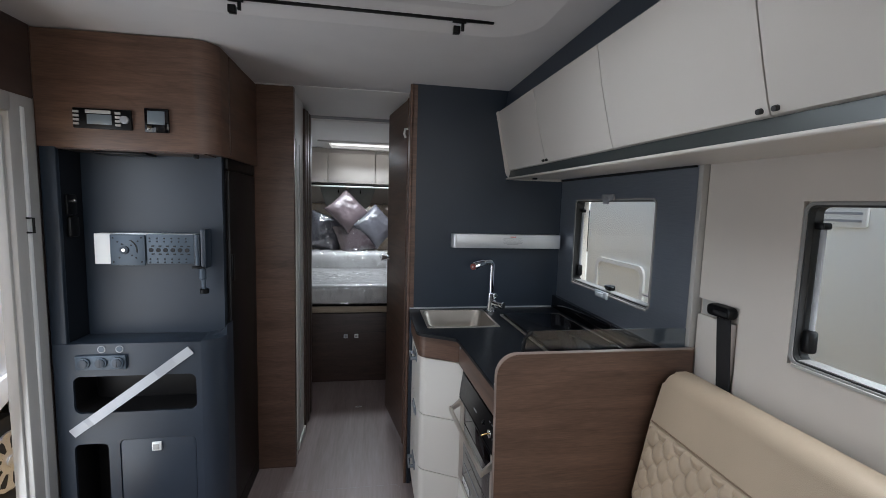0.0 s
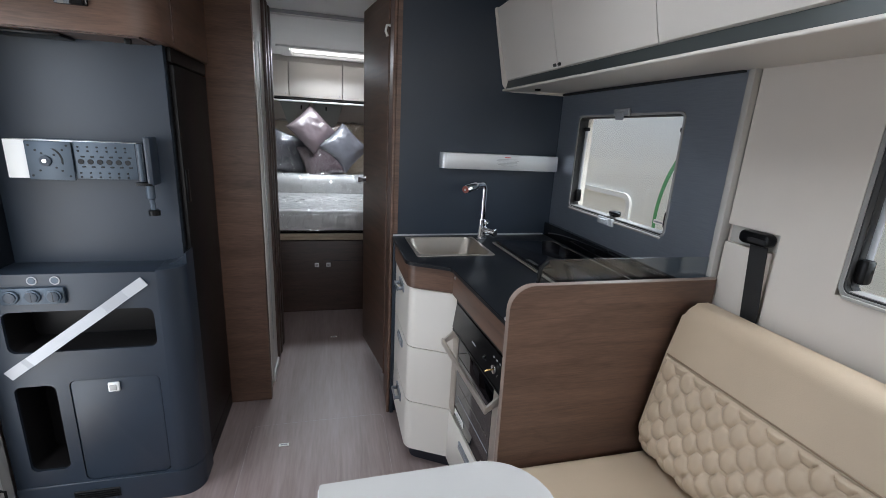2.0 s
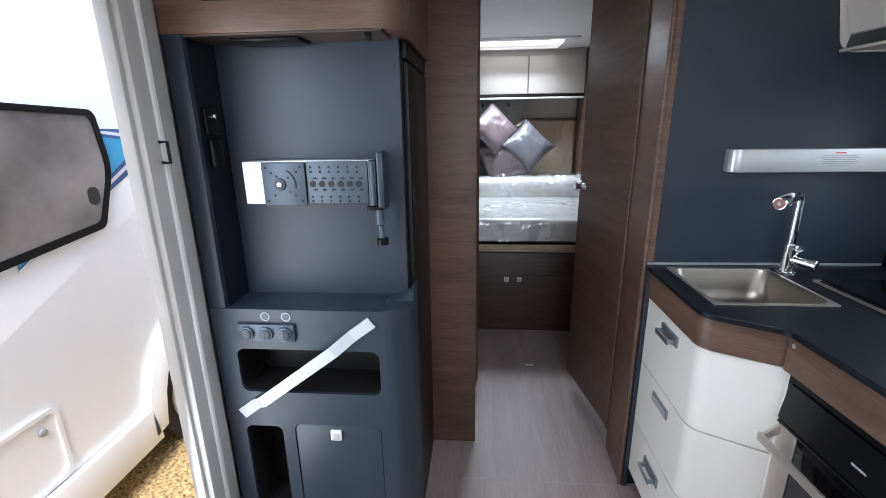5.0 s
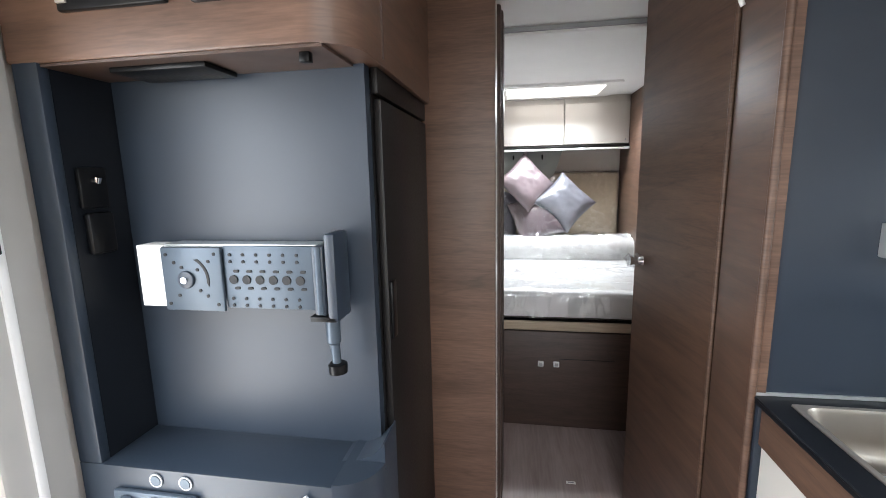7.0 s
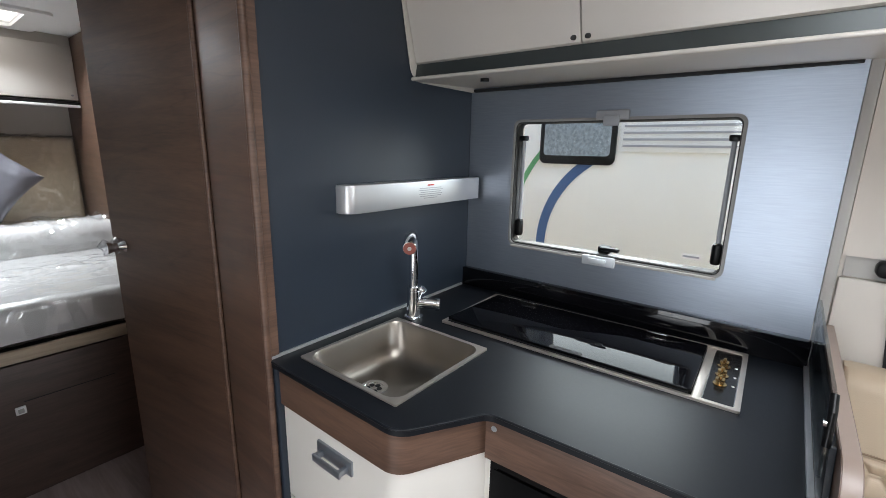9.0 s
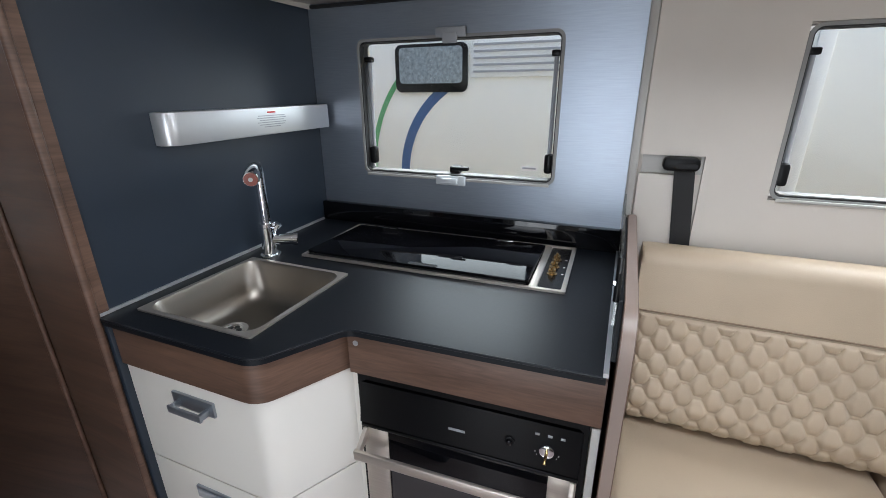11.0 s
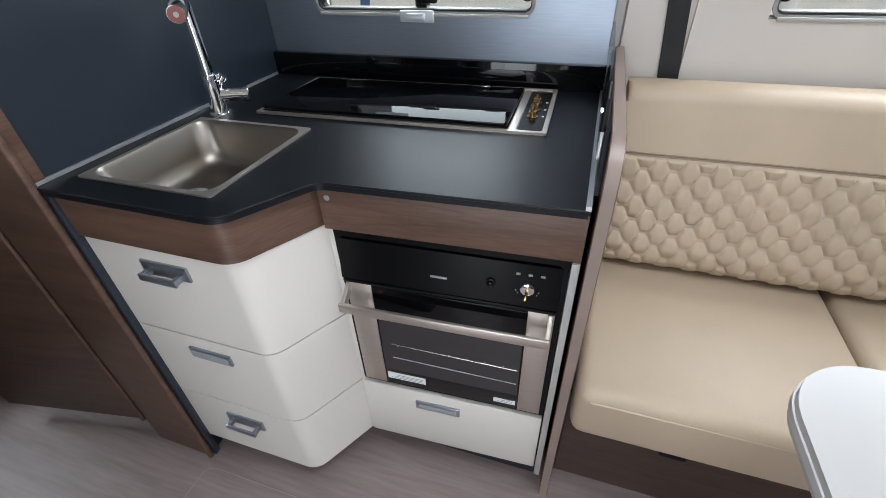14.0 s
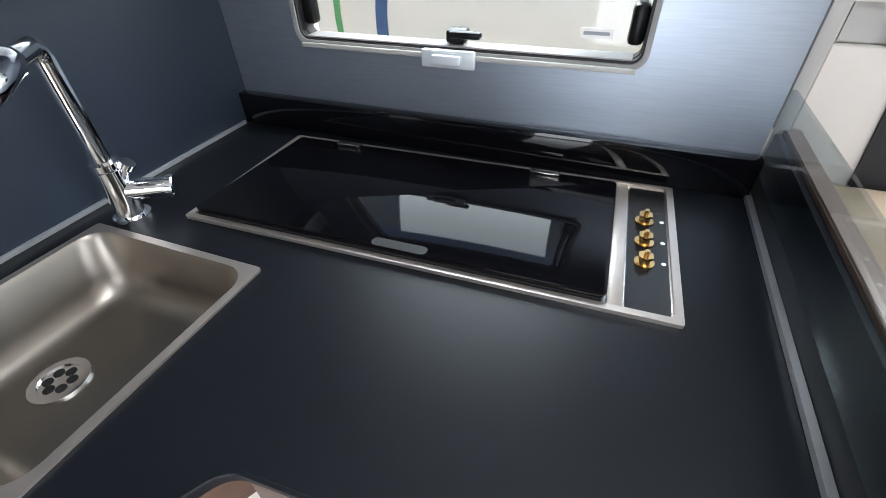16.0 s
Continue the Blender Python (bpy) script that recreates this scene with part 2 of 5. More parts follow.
def thing(name, loc, label, category, group="", kind=""):
    e = new(name)
    e.location = loc
    e.empty_display_size = 0.05
    BASE[e.name] = Vector(loc)
    return tagged(e, label, category, group, kind)


def part(name, bm, material, parent=None, label="", sharp=29):
    me = bpy.data.meshes.new(name)
    bmesh.ops.recalc_face_normals(bm, faces=bm.faces)
    bm.to_mesh(me)
    bm.free()
    areas = sorted(p.area for p in me.polygons)
    broad = 25 * areas[len(areas) // 2]
    for p in me.polygons:
        p.use_smooth = len(p.vertices) <= 4 and p.area < broad
    me.set_sharp_from_angle(angle=radians(sharp))
    me.materials.append(material)
    ob = new(name, me)
    if parent is not None:
        ob.parent = parent
        if parent.name in BASE:
            ob.matrix_parent_inverse = Matrix.Translation(-BASE[parent.name])
    return tagged(ob, label)


def solid(name, bm, material, label, category, kind="", group="", sharp=29):
    return tagged(part(name, bm, material, None, "", sharp), label, category, group, kind)


def rrect(u0, u1, v0, v1, r, n=5):
    r = min(r, (u1 - u0) / 2 - 1e-5, (v1 - v0) / 2 - 1e-5)
    pts = []
    for cu, cv, a0 in ((u1 - r, v1 - r, 0), (u0 + r, v1 - r, 90), (u0 + r, v0 + r, 180), (u1 - r, v0 + r, 270)):
        for k in range(n):
            a = radians(a0 + 90 * k / (n - 1))
            pts.append((cu + r * math.cos(a), cv + r * math.sin(a)))
    return pts


def fillet(corners, n=6):
    """corners: (u, v, radius); the outline with each corner rounded."""
    out, m = [], len(corners)
    for i, (u, v, r) in enumerate(corners):
        p = Vector((u, v))
        if r <= 0:
            out.append((u, v))
            continue
        a = (Vector(corners[i - 1][:2]) - p).normalized()
        b = (Vector(corners[(i + 1) % m][:2]) - p).normalized()
        half = a.angle(b) / 2
        d = r / math.tan(half)
        c = p + (a + b).normalized() * (r / math.sin(half))
        s, e = p + a * d - c, p + b * d - c
        a0 = math.atan2(s.y, s.x)
        da = (math.atan2(e.y, e.x) - a0 + math.pi) % (2 * math.pi) - math.pi
        for k in range(n + 1):
            out.append((c.x + r * math.cos(a0 + da * k / n), c.y + r * math.sin(a0 + da * k / n)))
    return out


def put3(axis, u, v, d):
    return {"x": (d, u, v), "y": (u, d, v), "z": (u, v, d)}[axis]


def prism(outline, d0, d1, axis, bevel=0.0, bm=None, seg=2):
    bm = bm or bmesh.new()
    a = [bm.verts.new(put3(axis, u, v, d0)) for u, v in outline]
    b = [bm.verts.new(put3(axis, u, v, d1)) for u, v in outline]
    caps = [bm.faces.new(a), bm.faces.new(b)]
    n = len(a)
    for i in range(n):
        bm.faces.new((a[i], a[(i + 1) % n], b[(i + 1) % n], b[i]))
    if bevel:
        edges = {e for f in caps for e in f.edges}
        bmesh.ops.bevel(bm, geom=list(edges), offset=bevel, segments=seg, affect="EDGES", profile=0.5)
    return bm


def box(x0, x1, y0, y1, z0, z1, bevel=0.0, bm=None, seg=2):
    nb = bmesh.new()
    vs = [nb.verts.new((x, y, z)) for x in (x0, x1) for y in (y0, y1) for z in (z0, z1)]
    for f in ((0, 1, 3, 2), (4, 6, 7, 5), (0, 4, 5, 1), (2, 3, 7, 6), (0, 2, 6, 4), (1, 5, 7, 3)):
        nb.faces.new([vs[i] for i in f])
    if bevel:
        bmesh.ops.bevel(nb, geom=list(nb.edges), offset=bevel, segments=seg, affect="EDGES", profile=0.5)
    if bm is None:
        return nb
    return merge(bm, nb)


def merge(bm, other):
    me = bpy.data.meshes.new("tmp")
    other.to_mesh(me)
    other.free()
    bm.from_mesh(me)
    bpy.data.meshes.remove(me)
    return bm


def ring(outer, inner, d0, d1, axis, bm=None, d0i=None, d1i=None):
    """A frame between two outlines of equal count, from d0 to d1."""
    bm = bm or bmesh.new()
    d0i, d1i = d0 if d0i is None else d0i, d1 if d1i is None else d1i
    rows = [[bm.verts.new(put3(axis, u, v, d)) for u, v in pts] for pts, d in ((outer, d0), (outer, d1), (inner, d1i), (inner, d0i))]
    n = len(outer)
    for k in range(4):
        p, q = rows[k], rows[(k + 1) % 4]
        for i in range(n):
            bm.faces.new((p[i], p[(i + 1) % n], q[(i + 1) % n], q[i]))
    return bm


def open_tray(outline, d_open, d_back, axis, bm=None, inner=None):
    """A pocket: side walls from d_open to d_back and a back wall."""
    bm = bm or bmesh.new()
    inner = inner or outline
    a = [bm.verts.new(put3(axis, u, v, d_open)) for u, v in outline]
    b = [bm.verts.new(put3(axis, u, v, d_back)) for u, v in inner]
    n = len(a)
    for i in range(n):
        bm.faces.new((a[i], a[(i + 1) % n], b[(i + 1) % n], b[i]))
    bm.faces.new(b)
    return bm


def tube(points, r, n=10, bm=None, caps=True):
    """A round bar along a line of points; r: one radius or one for each point."""
    bm = bm or bmesh.new()
    n = max(n, 14)
    pts = [Vector(p) for p in points]
    rs = r if isinstance(r, (list, tuple)) else [r] * len(pts)
    rows, up = [], None
    for i, p in enumerate(pts):
        t = (pts[min(i + 1, len(pts) - 1)] - pts[max(i - 1, 0)]).normalized()
        if up is None:
            up = t.orthogonal().normalized()
        up = (up - t * up.dot(t)).normalized()
        side = t.cross(up)
        rows.append([bm.verts.new(p + rs[i] * (math.cos(2 * math.pi * k / n) * up + math.sin(2 * math.pi * k / n) * side)) for k in range(n)])
    for a, b in zip(rows, rows[1:]):
        for k in range(n):
            bm.faces.new((a[k], a[(k + 1) % n], b[(k + 1) % n], b[k]))
    if caps:
        bm.faces.new(rows[0])
        bm.faces.new(rows[-1])
    return bm


def disc(c, axis, r, depth, n=20, bevel=0.0, bm=None):
    n = max(n, 14) if n != 6 else 6
    u, v, d = {"x": (c[1], c[2], c[0]), "y": (c[0], c[2], c[1]), "z": (c[0], c[1], c[2])}[axis]
    nb = prism([(u + r * math.cos(2 * math.pi * k / n), v + r * math.sin(2 * math.pi * k / n)) for k in range(n)], d, d + depth, axis, bevel)
    return nb if bm is None else merge(bm, nb)


def strips(axis, d0, d1, u0, u1, v0, v1, holes, bm=None):
    """A flat wall with square holes (u0, u1, v0, v1), made of butted blocks."""
    bm = bm or bmesh.new()
    cuts = sorted({u0, u1, *(h[0] for h in holes), *(h[1] for h in holes)})
    for a, b in zip(cuts, cuts[1:]):
        spans, lo = [], v0
        for h in sorted((h for h in holes if h[0] <= a + 1e-6 and h[1] >= b - 1e-6), key=lambda h: h[2]):
            if h[2] > lo:
                spans.append((lo, h[2]))
            lo = h[3]
        if v1 > lo:
            spans.append((lo, v1))
        for c, e in spans:
            p, q = put3(axis, a, c, d0), put3(axis, b, e, d1)
            box(min(p[0], q[0]), max(p[0], q[0]), min(p[1], q[1]), max(p[1], q[1]), min(p[2], q[2]), max(p[2], q[2]), 0, bm)
    return bm


# ---- structure ----
XW, YB, ZC = 1.0, 2.29, 2.05          # side wall, kitchen back wall, ceiling
WIN1 = (1.511, 2.131, 1.111, 1.513)
WIN2 = (0.03, 0.992, 1.112, 1.499)
XS = 1.006                            # saloon wall panel

solid("floor", box(-1.22, 1.06, -1.9, 5.35, -0.06, 0.0), M_FLOOR, "grey-mauve wood-look vinyl plank floor", "floor", "structure")
solid("wall_kitchen_side", strips("x", XW, XW + 0.06, 1.30, 5.35, 0, 2.3, [WIN1]), M_CREAM, "cream side wall with the kitchen window", "wall", "structure")
solid("wall_saloon_side", strips("x", XS + 0.014, XW + 0.06, -1.9, 1.30, 0, 2.3, [WIN2]), M_CREAM, "cream side wall with the saloon window", "wall", "structure")
solid("wall_left", strips("x", -1.24, -1.20, -1.9, 5.35, 0, 2.3, [(1.22, 1.80, -0.01, 1.74)]), M_CREAM, "cream side wall with the entrance opening", "wall", "structure")
solid("wall_rear", box(-1.2, 1.0, 5.30, 5.35, 0, 2.3), M_CREAM, "cream rear wall behind the bed", "wall", "structure")
solid("wall_front", strips("y", -1.9, -1.86, -1.2, 1.0, 0, 2.3, [(-0.9, 0.9, 1.15, 1.95)]), M_CREAM, "cream front bulkhead round the windscreen", "wall", "structure")

# ceiling with a raised middle and a roof hatch
cb = bmesh.new()
strips("z", ZC, ZC + 0.03, -1.2, 1.0, -1.9, 5.35, [(-0.75, 0.58, -1.4, 1.68), (-0.42, 0.26, 4.50, 4.90)], cb)
o1, i1 = rrect(-0.75, 0.58, -1.4, 1.68, 0.001, 8), rrect(-0.72, 0.54, -1.36, 1.64, 0.16, 8)
ring(o1, i1, ZC, ZC + 0.03, "z", cb)
o2, i2 = rrect(-0.72, 0.54, -1.36, 1.64, 0.16, 8), rrect(-0.60, 0.42, -1.24, 1.50, 0.12, 8)
ring(o2, i2, ZC, ZC + 0.03, "z", cb, ZC + 0.022, ZC + 0.052)
strips("z", ZC + 0.022, ZC + 0.052, -0.60, 0.42, -1.24, 1.50, [(-0.36, 0.36, 0.72, 1.38)], cb)
solid("ceiling", cb, M_CEIL, "pale grey lined ceiling with raised middle", "ceiling", "structure")

# passage: lintel, partitions, post
solid("passage_header", box(-0.44, 0.22, 3.24, 3.27, 2.018, 2.046, 0.003), M_LINING, "white header rail across the passage ceiling", "rail", "structure")
solid("door_track", box(-0.43, 0.21, 3.225, 3.24, 2.028, 2.046), M_GREYPL, "thin grey metal door track over the passage", "track", "structure")
solid("ceiling_rear", strips("z", 2.0465, 2.0495, -1.2, 1.0, 2.47, 5.3, [(-0.42, 0.26, 4.50, 4.90)]), M_LINING, "white smooth rear ceiling panel", "ceiling", "structure")
solid("wall_passage_left", box(-0.46, -0.412, 2.534, 2.875, 0, 2.046), M_LINING, "white passage wall lining", "wall", "structure")
solid("wall_bath", box(-1.2, -0.46, 2.535, 2.56, 0, 2.046), M_LINING, "white bathroom partition", "wall", "structure")
solid("wall_kitchen_back", prism([(0.19, YB - 0.001), (1.0, YB + 0.015), (1.0, YB + 0.045), (0.19, YB + 0.029)], 0.0, 2.05, "z"), M_SLATE, "dark slate-blue kitchen back wall", "wall", "structure")
solid("wall_wardrobe", box(0.23, 0.26, YB + 0.03, 3.40, 0.0, 2.05), M_WOOD_DK, "dark walnut wardrobe wall along the passage", "wall", "structure")
solid("wall_wardrobe_rear", box(0.26, 1.0, 3.37, 3.40, 0.0, 2.05), M_WOOD_DK, "dark walnut wardrobe end wall", "wall", "structure")

solid("post", box(-0.628, -0.40, 2.49, 2.532, 0, 2.048, 0.003), M_WOOD, "tall walnut veneer panel beside the passage", "panel")
pt = thing("sliding_door", (-0.44, 2.75, 0), "white and grey edge of a sliding bathroom door", "door")
part("door_edge", box(-0.412, -0.4025, 2.575, 2.66, 0.06, 1.80, 0.003), M_LINING, pt)
part("door_handle_rail", tube([(-0.408, 2.70, 0.25), (-0.408, 2.70, 1.78)], 0.005, 8), M_ALU, pt, "slim aluminium rail")
part("sill", box(-0.412, -0.402, 2.66, 2.87, 0.0, 0.045, 0.003), M_LINING, pt)
cu = thing("concertina_door", (-0.41, 3.04, 0), "folded dark brown concertina door at the passage", "door")
for k in range(5):
    part("fold", box(-0.45, -0.398 + 0.006 * (k % 2), 2.88 + 0.054 * k, 2.93 + 0.054 * k, 0.03, 2.02, 0.008), M_WOOD_DK, cu)

# wardrobe corner post and wooden door ajar along the passage
cp = thing("wardrobe_post", (0.2, 2.4, 0), "walnut corner post with rounded metal-grey edge", "post")
part("post_panel", prism(fillet([(0.186, YB - 0.006, 0.0), (0.215, YB - 0.006, 0.0), (0.228, 2.498, 0), (0.190, 2.498, 0.006)], 4), 0.0, 2.045, "z"), M_WOOD, cp)
part("edge_strip", tube([(0.188, YB - 0.003, 0.0), (0.188, YB - 0.003, 2.045)], 0.0085, 10), M_WOOD, cp, "rounded lighter walnut edging")
part("lower_edge", box(0.196, 0.2135, 2.272, YB - 0.0005, 0.0, 0.921, 0.002), M_SLATE, cp, "dark slate edge beside the drawers")
dr = thing("passage_door", (0.17, 2.52, 0.06), "walnut veneer door standing ajar with chrome knob", "door")
dv = Vector((-0.083, 0.49))
dn = Vector((dv.y, -dv.x)).normalized()
c0 = Vector((0.188, 2.503))


def along(s, off):
    p = c0 + dv * s + dn * off
    return (p.x, p.y)


part("leaf", prism([along(0.04, 0.004), along(1, 0), along(1, 0.03), along(0.04, 0.034)], 0.09, 2.03, "z", 0.003), M_WOOD, dr)
part("stile_bead", tube([(*along(0.016, 0.004), 0.09), (*along(0.016, 0.004), 2.03)], 0.007, 10), M_WOOD, dr, "rounded walnut bead")
kx, ky = along(0.86, -0.002)
kn = part("knob", tube([(kx, ky, 1.122), (kx - 0.018, ky, 1.122), (kx - 0.03, ky, 1.122), (kx - 0.045, ky, 1.122)], [0.018, 0.010, 0.013, 0.017], 14), M_CHROME, dr, "round chrome knob")
part("knob_wrap", tube([(kx - 0.001, ky, 1.122), (kx - 0.016, ky + 0.003, 1.128), (kx - 0.034, ky - 0.002, 1.118), (kx - 0.052, ky, 1.126), (kx - 0.058, ky, 1.120)], [0.018, 0.024, 0.021, 0.025, 0.014], 7), M_BAG, kn, "crumpled clear wrap on the knob")
part("hook", tube([(0.184, 2.45, 1.86), (0.168, 2.45, 1.86), (0.163, 2.45, 1.835), (0.172, 2.45, 1.815)], 0.006, 8), M_PAPER, dr, "small white hook")

# ---- bedroom ----
bed = thing("bed", (0.0, 4.3, 0), "transverse bed on a dark walnut base, mattress wrapped in clear polythene", "bed")
part("base_panel", box(-1.15, 0.95, 3.655, 3.68, 0.0, 0.57, 0.002), M_WOOD_DK, bed, "dark walnut front with two doors")
part("door_top_seam", box(-0.10, 0.2, 3.652, 3.657, 0.412, 0.4145), M_HOLE, bed)
for kx in (-0.200, -0.114):
    la = part("latch", box(kx - 0.016, kx + 0.016, 3.645, 3.656, 0.366, 0.398, 0.003), M_PAPER, bed, "small square white push latch")
    part("latch_button", box(kx - 0.009, kx + 0.009, 3.641, 3.646, 0.373, 0.391, 0.002), M_LIGHTGREY, la)
part("slat_board", box(-1.15, 0.95, 3.66, 3.685, 0.575, 0.625, 0.004), shader("birch_ply_edge", (0.42, 0.34, 0.25), 0.6, grain=(1, 1, 12), amount=0.15), bed, "pale plywood rail")
part("bed_deck", box(-1.15, 0.95, 3.69, 5.28, 0.40, 0.60), M_HOLE, bed)


def wrinkled(x0, x1, y0, y1, z0, z1, r, amp, freq, nx=70, seed=0.0):
    """A padded block whose top and front crease like loosely wrapped film."""
    bm = bmesh.new()
    prof = fillet([(y0, z0, 0.01), (y0, z1, r), (y1, z1, r), (y1, z0, 0.01)], 7)
    fine = []
    for i, (a, b) in enumerate(zip(prof, prof[1:] + prof[:1])):
        n = max(1, int(math.dist(a, b) / 0.02))
        fine += [(a[0] + (b[0] - a[0]) * k / n, a[1] + (b[1] - a[1]) * k / n) for k in range(n)]
    cy, cz = (y0 + y1) / 2, (z0 + z1) / 2
    rows = []
    for k in range(nx + 1):
        x = x0 + (x1 - x0) * k / nx
        row = []
        for y, z in fine:
            v = noise.noise(Vector((x * freq + seed, y * freq * 1.3, z * freq))) + 0.5 * noise.noise(Vector((x * freq * 2.7, y * freq * 2.7 + seed, z * freq * 2.7)))
            d = amp * (abs(v) * 2 - 0.5)
            q = Vector((y - cy, z - cz)).normalized()
            row.append(bm.verts.new((x, y + q.x * d * 0.6, z + q.y * d)))
        rows.append(row)
    n = len(fine)
    for a, b in zip(rows, rows[1:]):
        for i in range(n):
            bm.faces.new((a[i], a[(i + 1) % n], b[(i + 1) % n], b[i]))
    bm.faces.new(rows[0])
    bm.faces.new(rows[-1])
    return bm


mt = part("mattress", wrinkled(-1.10, 0.93, 3.70, 4.72, 0.64, 0.79, 0.035, 0.009, 5.0), M_SHEET, bed, "white quilted mattress in creased clear polythene")
part("mattress_wrap", wrinkled(-1.11, 0.94, 3.692, 4.73, 0.632, 0.80, 0.04, 0.017, 9.0, 150, 3.0), M_FILM, mt, "creased clear polythene")
part("bolster", wrinkled(-1.10, 0.93, 4.66, 4.98, 0.70, 0.955, 0.09, 0.012, 4.0, 80, 7.0), M_SHEET, bed, "rolled white duvet in clear polythene")
part("bolster_wrap", wrinkled(-1.10, 0.93, 4.65, 4.99, 0.69, 0.965, 0.09, 0.022, 10.0, 150, 9.0), M_FILM, bed, "creased clear polythene")
hb = thing("headboard", (0.0, 5.22, 0.7), "beige quilted headboard under clear polythene", "headboard")
part("pad", box(-1.1, 0.52, 5.20, 5.28, 0.80, 1.45, 0.03, seg=3), M_PANEL_WALL, hb)
part("wrap", wrinkled(-1.1, 0.525, 5.17, 5.295, 0.79, 1.46, 0.03, 0.016, 11.0, 130, 5.0), M_FILM, hb, "clear polythene")
solid("rear_lining", box(-1.18, 0.98, 5.27, 5.30, 0.6, 2.05), M_CREAM, "cream lining panel over the headboard", "panel", "structure")
M_SAGE = shader("sage_grey_panel", (0.36, 0.385, 0.36), 0.5, amount=0.05, scale=6)
for side in (-1, 1):
    lobe = [(-0.27 + side * u, z, r) for u, z, r in ((0.01, 1.64, 0.0), (0.31, 1.64, 0.0), (0.23, 1.40, 0.07), (0.05, 1.40, 0.03))]
    solid("corner_panel", prism(fillet(lobe, 6), 5.150, 5.166, "y", 0.003), M_SAGE, "grey-green rounded panel hanging over the headboard", "panel", group="panels over the headboard")


def scatter_cushion(loc, size, rx, ry, rz, mat, label):
    """A plump square cushion with pinched corners, in a loose film."""
    bm = bmesh.new()
    n = 34
    grid = {}
    for s in (1, -1):
        for i in range(n + 1):
            for j in range(n + 1):
                u, v = 2 * i / n - 1, 2 * j / n - 1
                if s == -1 and (i in (0, n) or j in (0, n)):
                    grid[s, i, j] = grid[1, i, j]
                    continue
                pu, pv = u * (1 - 0.09 * (1 - v * v)), v * (1 - 0.09 * (1 - u * u))
                h = 0.34 * ((1 - u ** 4) * (1 - v ** 4)) ** 0.55
                w = noise.noise(Vector((pu * 2.2 + loc[0] * 9, pv * 2.2, s * 3.0 + rz))) * 0.16 + noise.noise(Vector((pu * 5 + loc[0] * 9, pv * 5, s))) * 0.07
                h *= 1 + w
                grid[s, i, j] = bm.verts.new((pu * size / 2, pv * size / 2, s * h * size / 2))
    for s in (1, -1):
        for i in range(n):
            for j in range(n):
                bm.faces.new((grid[s, i, j], grid[s, i + 1, j], grid[s, i + 1, j + 1], grid[s, i, j + 1]))
    bm.transform(pose(*loc, rx, ry, rz))
    ob = solid("scatter_cushion", bm, mat, label, "cushion", group="cushions on the bed", sharp=80)
    wrap = ob.data.copy()
    wb = bmesh.new()
    wb.from_mesh(wrap)
    bpy.data.meshes.remove(wrap)
    for vtx in wb.verts:
        q = vtx.co * 11
        vtx.co += vtx.normal * (0.005 + 0.020 * abs(noise.noise(q)) + 0.010 * abs(noise.noise(q * 2.3)))
    part("wrap", wb, M_BAG, ob, "crinkled clear polythene bag", 20)
    return ob


scatter_cushion((-0.50, 5.02, 1.13), 0.41, 76, 16, 8, M_PILLOW_G, "grey satin scatter cushion in a clear bag")
scatter_cushion((-0.185, 4.90, 1.09), 0.38, 70, -18, 2, M_PILLOW, "mauve satin scatter cushion wedged between the others")
scatter_cushion((0.045, 4.93, 1.215), 0.375, 60, 43, -8, M_PILLOW_G, "grey satin scatter cushion tilted on its corner")
scatter_cushion((-0.265, 4.93, 1.375), 0.37, 60, 46, 4, M_PILLOW, "mauve satin scatter cushion stacked on the others")

# rear overhead cabinets
for k, (a, b) in enumerate(((-1.18, -0.472), (-0.470, 0.030), (0.032, 0.527))):
    oc = thing("rear_overhead_cabinet", ((a + b) / 2, 5.1, 1.66), "cream overhead cabinet with flush door over the bed", "cabinet", "rear overhead cabinets")
    part("body", box(a, b, 4.99, 5.27, 1.67, 2.045), M_OVER, oc)
    part("door", box(a + 0.003, b - 0.003, 4.965, 4.988, 1.672, 1.985, 0.003), M_OVER, oc)
    part("knob", disc((b - 0.03, 4.958, 1.70), "y", 0.006, 0.008, 10), M_GREYPL, oc)
solid("rear_cabinet_rail", box(-1.18, 0.527, 4.955, 5.27, 1.645, 1.662, 0.003), M_SLATE_BLK, "dark rail under the rear cabinets", "trim", "structure")
solid("rear_light_rail", box(-1.18, 0.527, 4.95, 5.0, 1.628, 1.644, 0.003), M_LINING, "white light rail under the rear cabinets", "trim", "structure")
solid("bed_side_panel", box(0.529, 0.57, 4.2, 5.28, 0.8, 2.04, 0.004), M_WOOD, "walnut panel beside the bed", "panel", "structure")
for hx in (-0.37, -0.13):
    hk = solid("coat_hook", tube([(hx, 5.14, 1.60), (hx, 5.11, 1.60), (hx, 5.10, 1.57), (hx, 5.085, 1.58)], 0.007, 8), M_DKPLAST, "small black hook under the rear cabinets", "hook", group="bedroom hooks")
sk = thing("roof_light", (-0.08, 4.7, 2.06), "bedroom roof light with cream frame and bright pane", "roof light")
part("frame", ring(rrect(-0.52, 0.36, 4.42, 4.97, 0.04), rrect(-0.42, 0.26, 4.50, 4.90, 0.02), 2.032, 2.0465, "z"), M_LINING, sk)
part("pane", box(-0.43, 0.27, 4.49, 4.91, 2.060, 2.066), glow_shader("lit_pane", (1.0, 0.96, 0.90), 0.55), sk, "bright frosted pane")

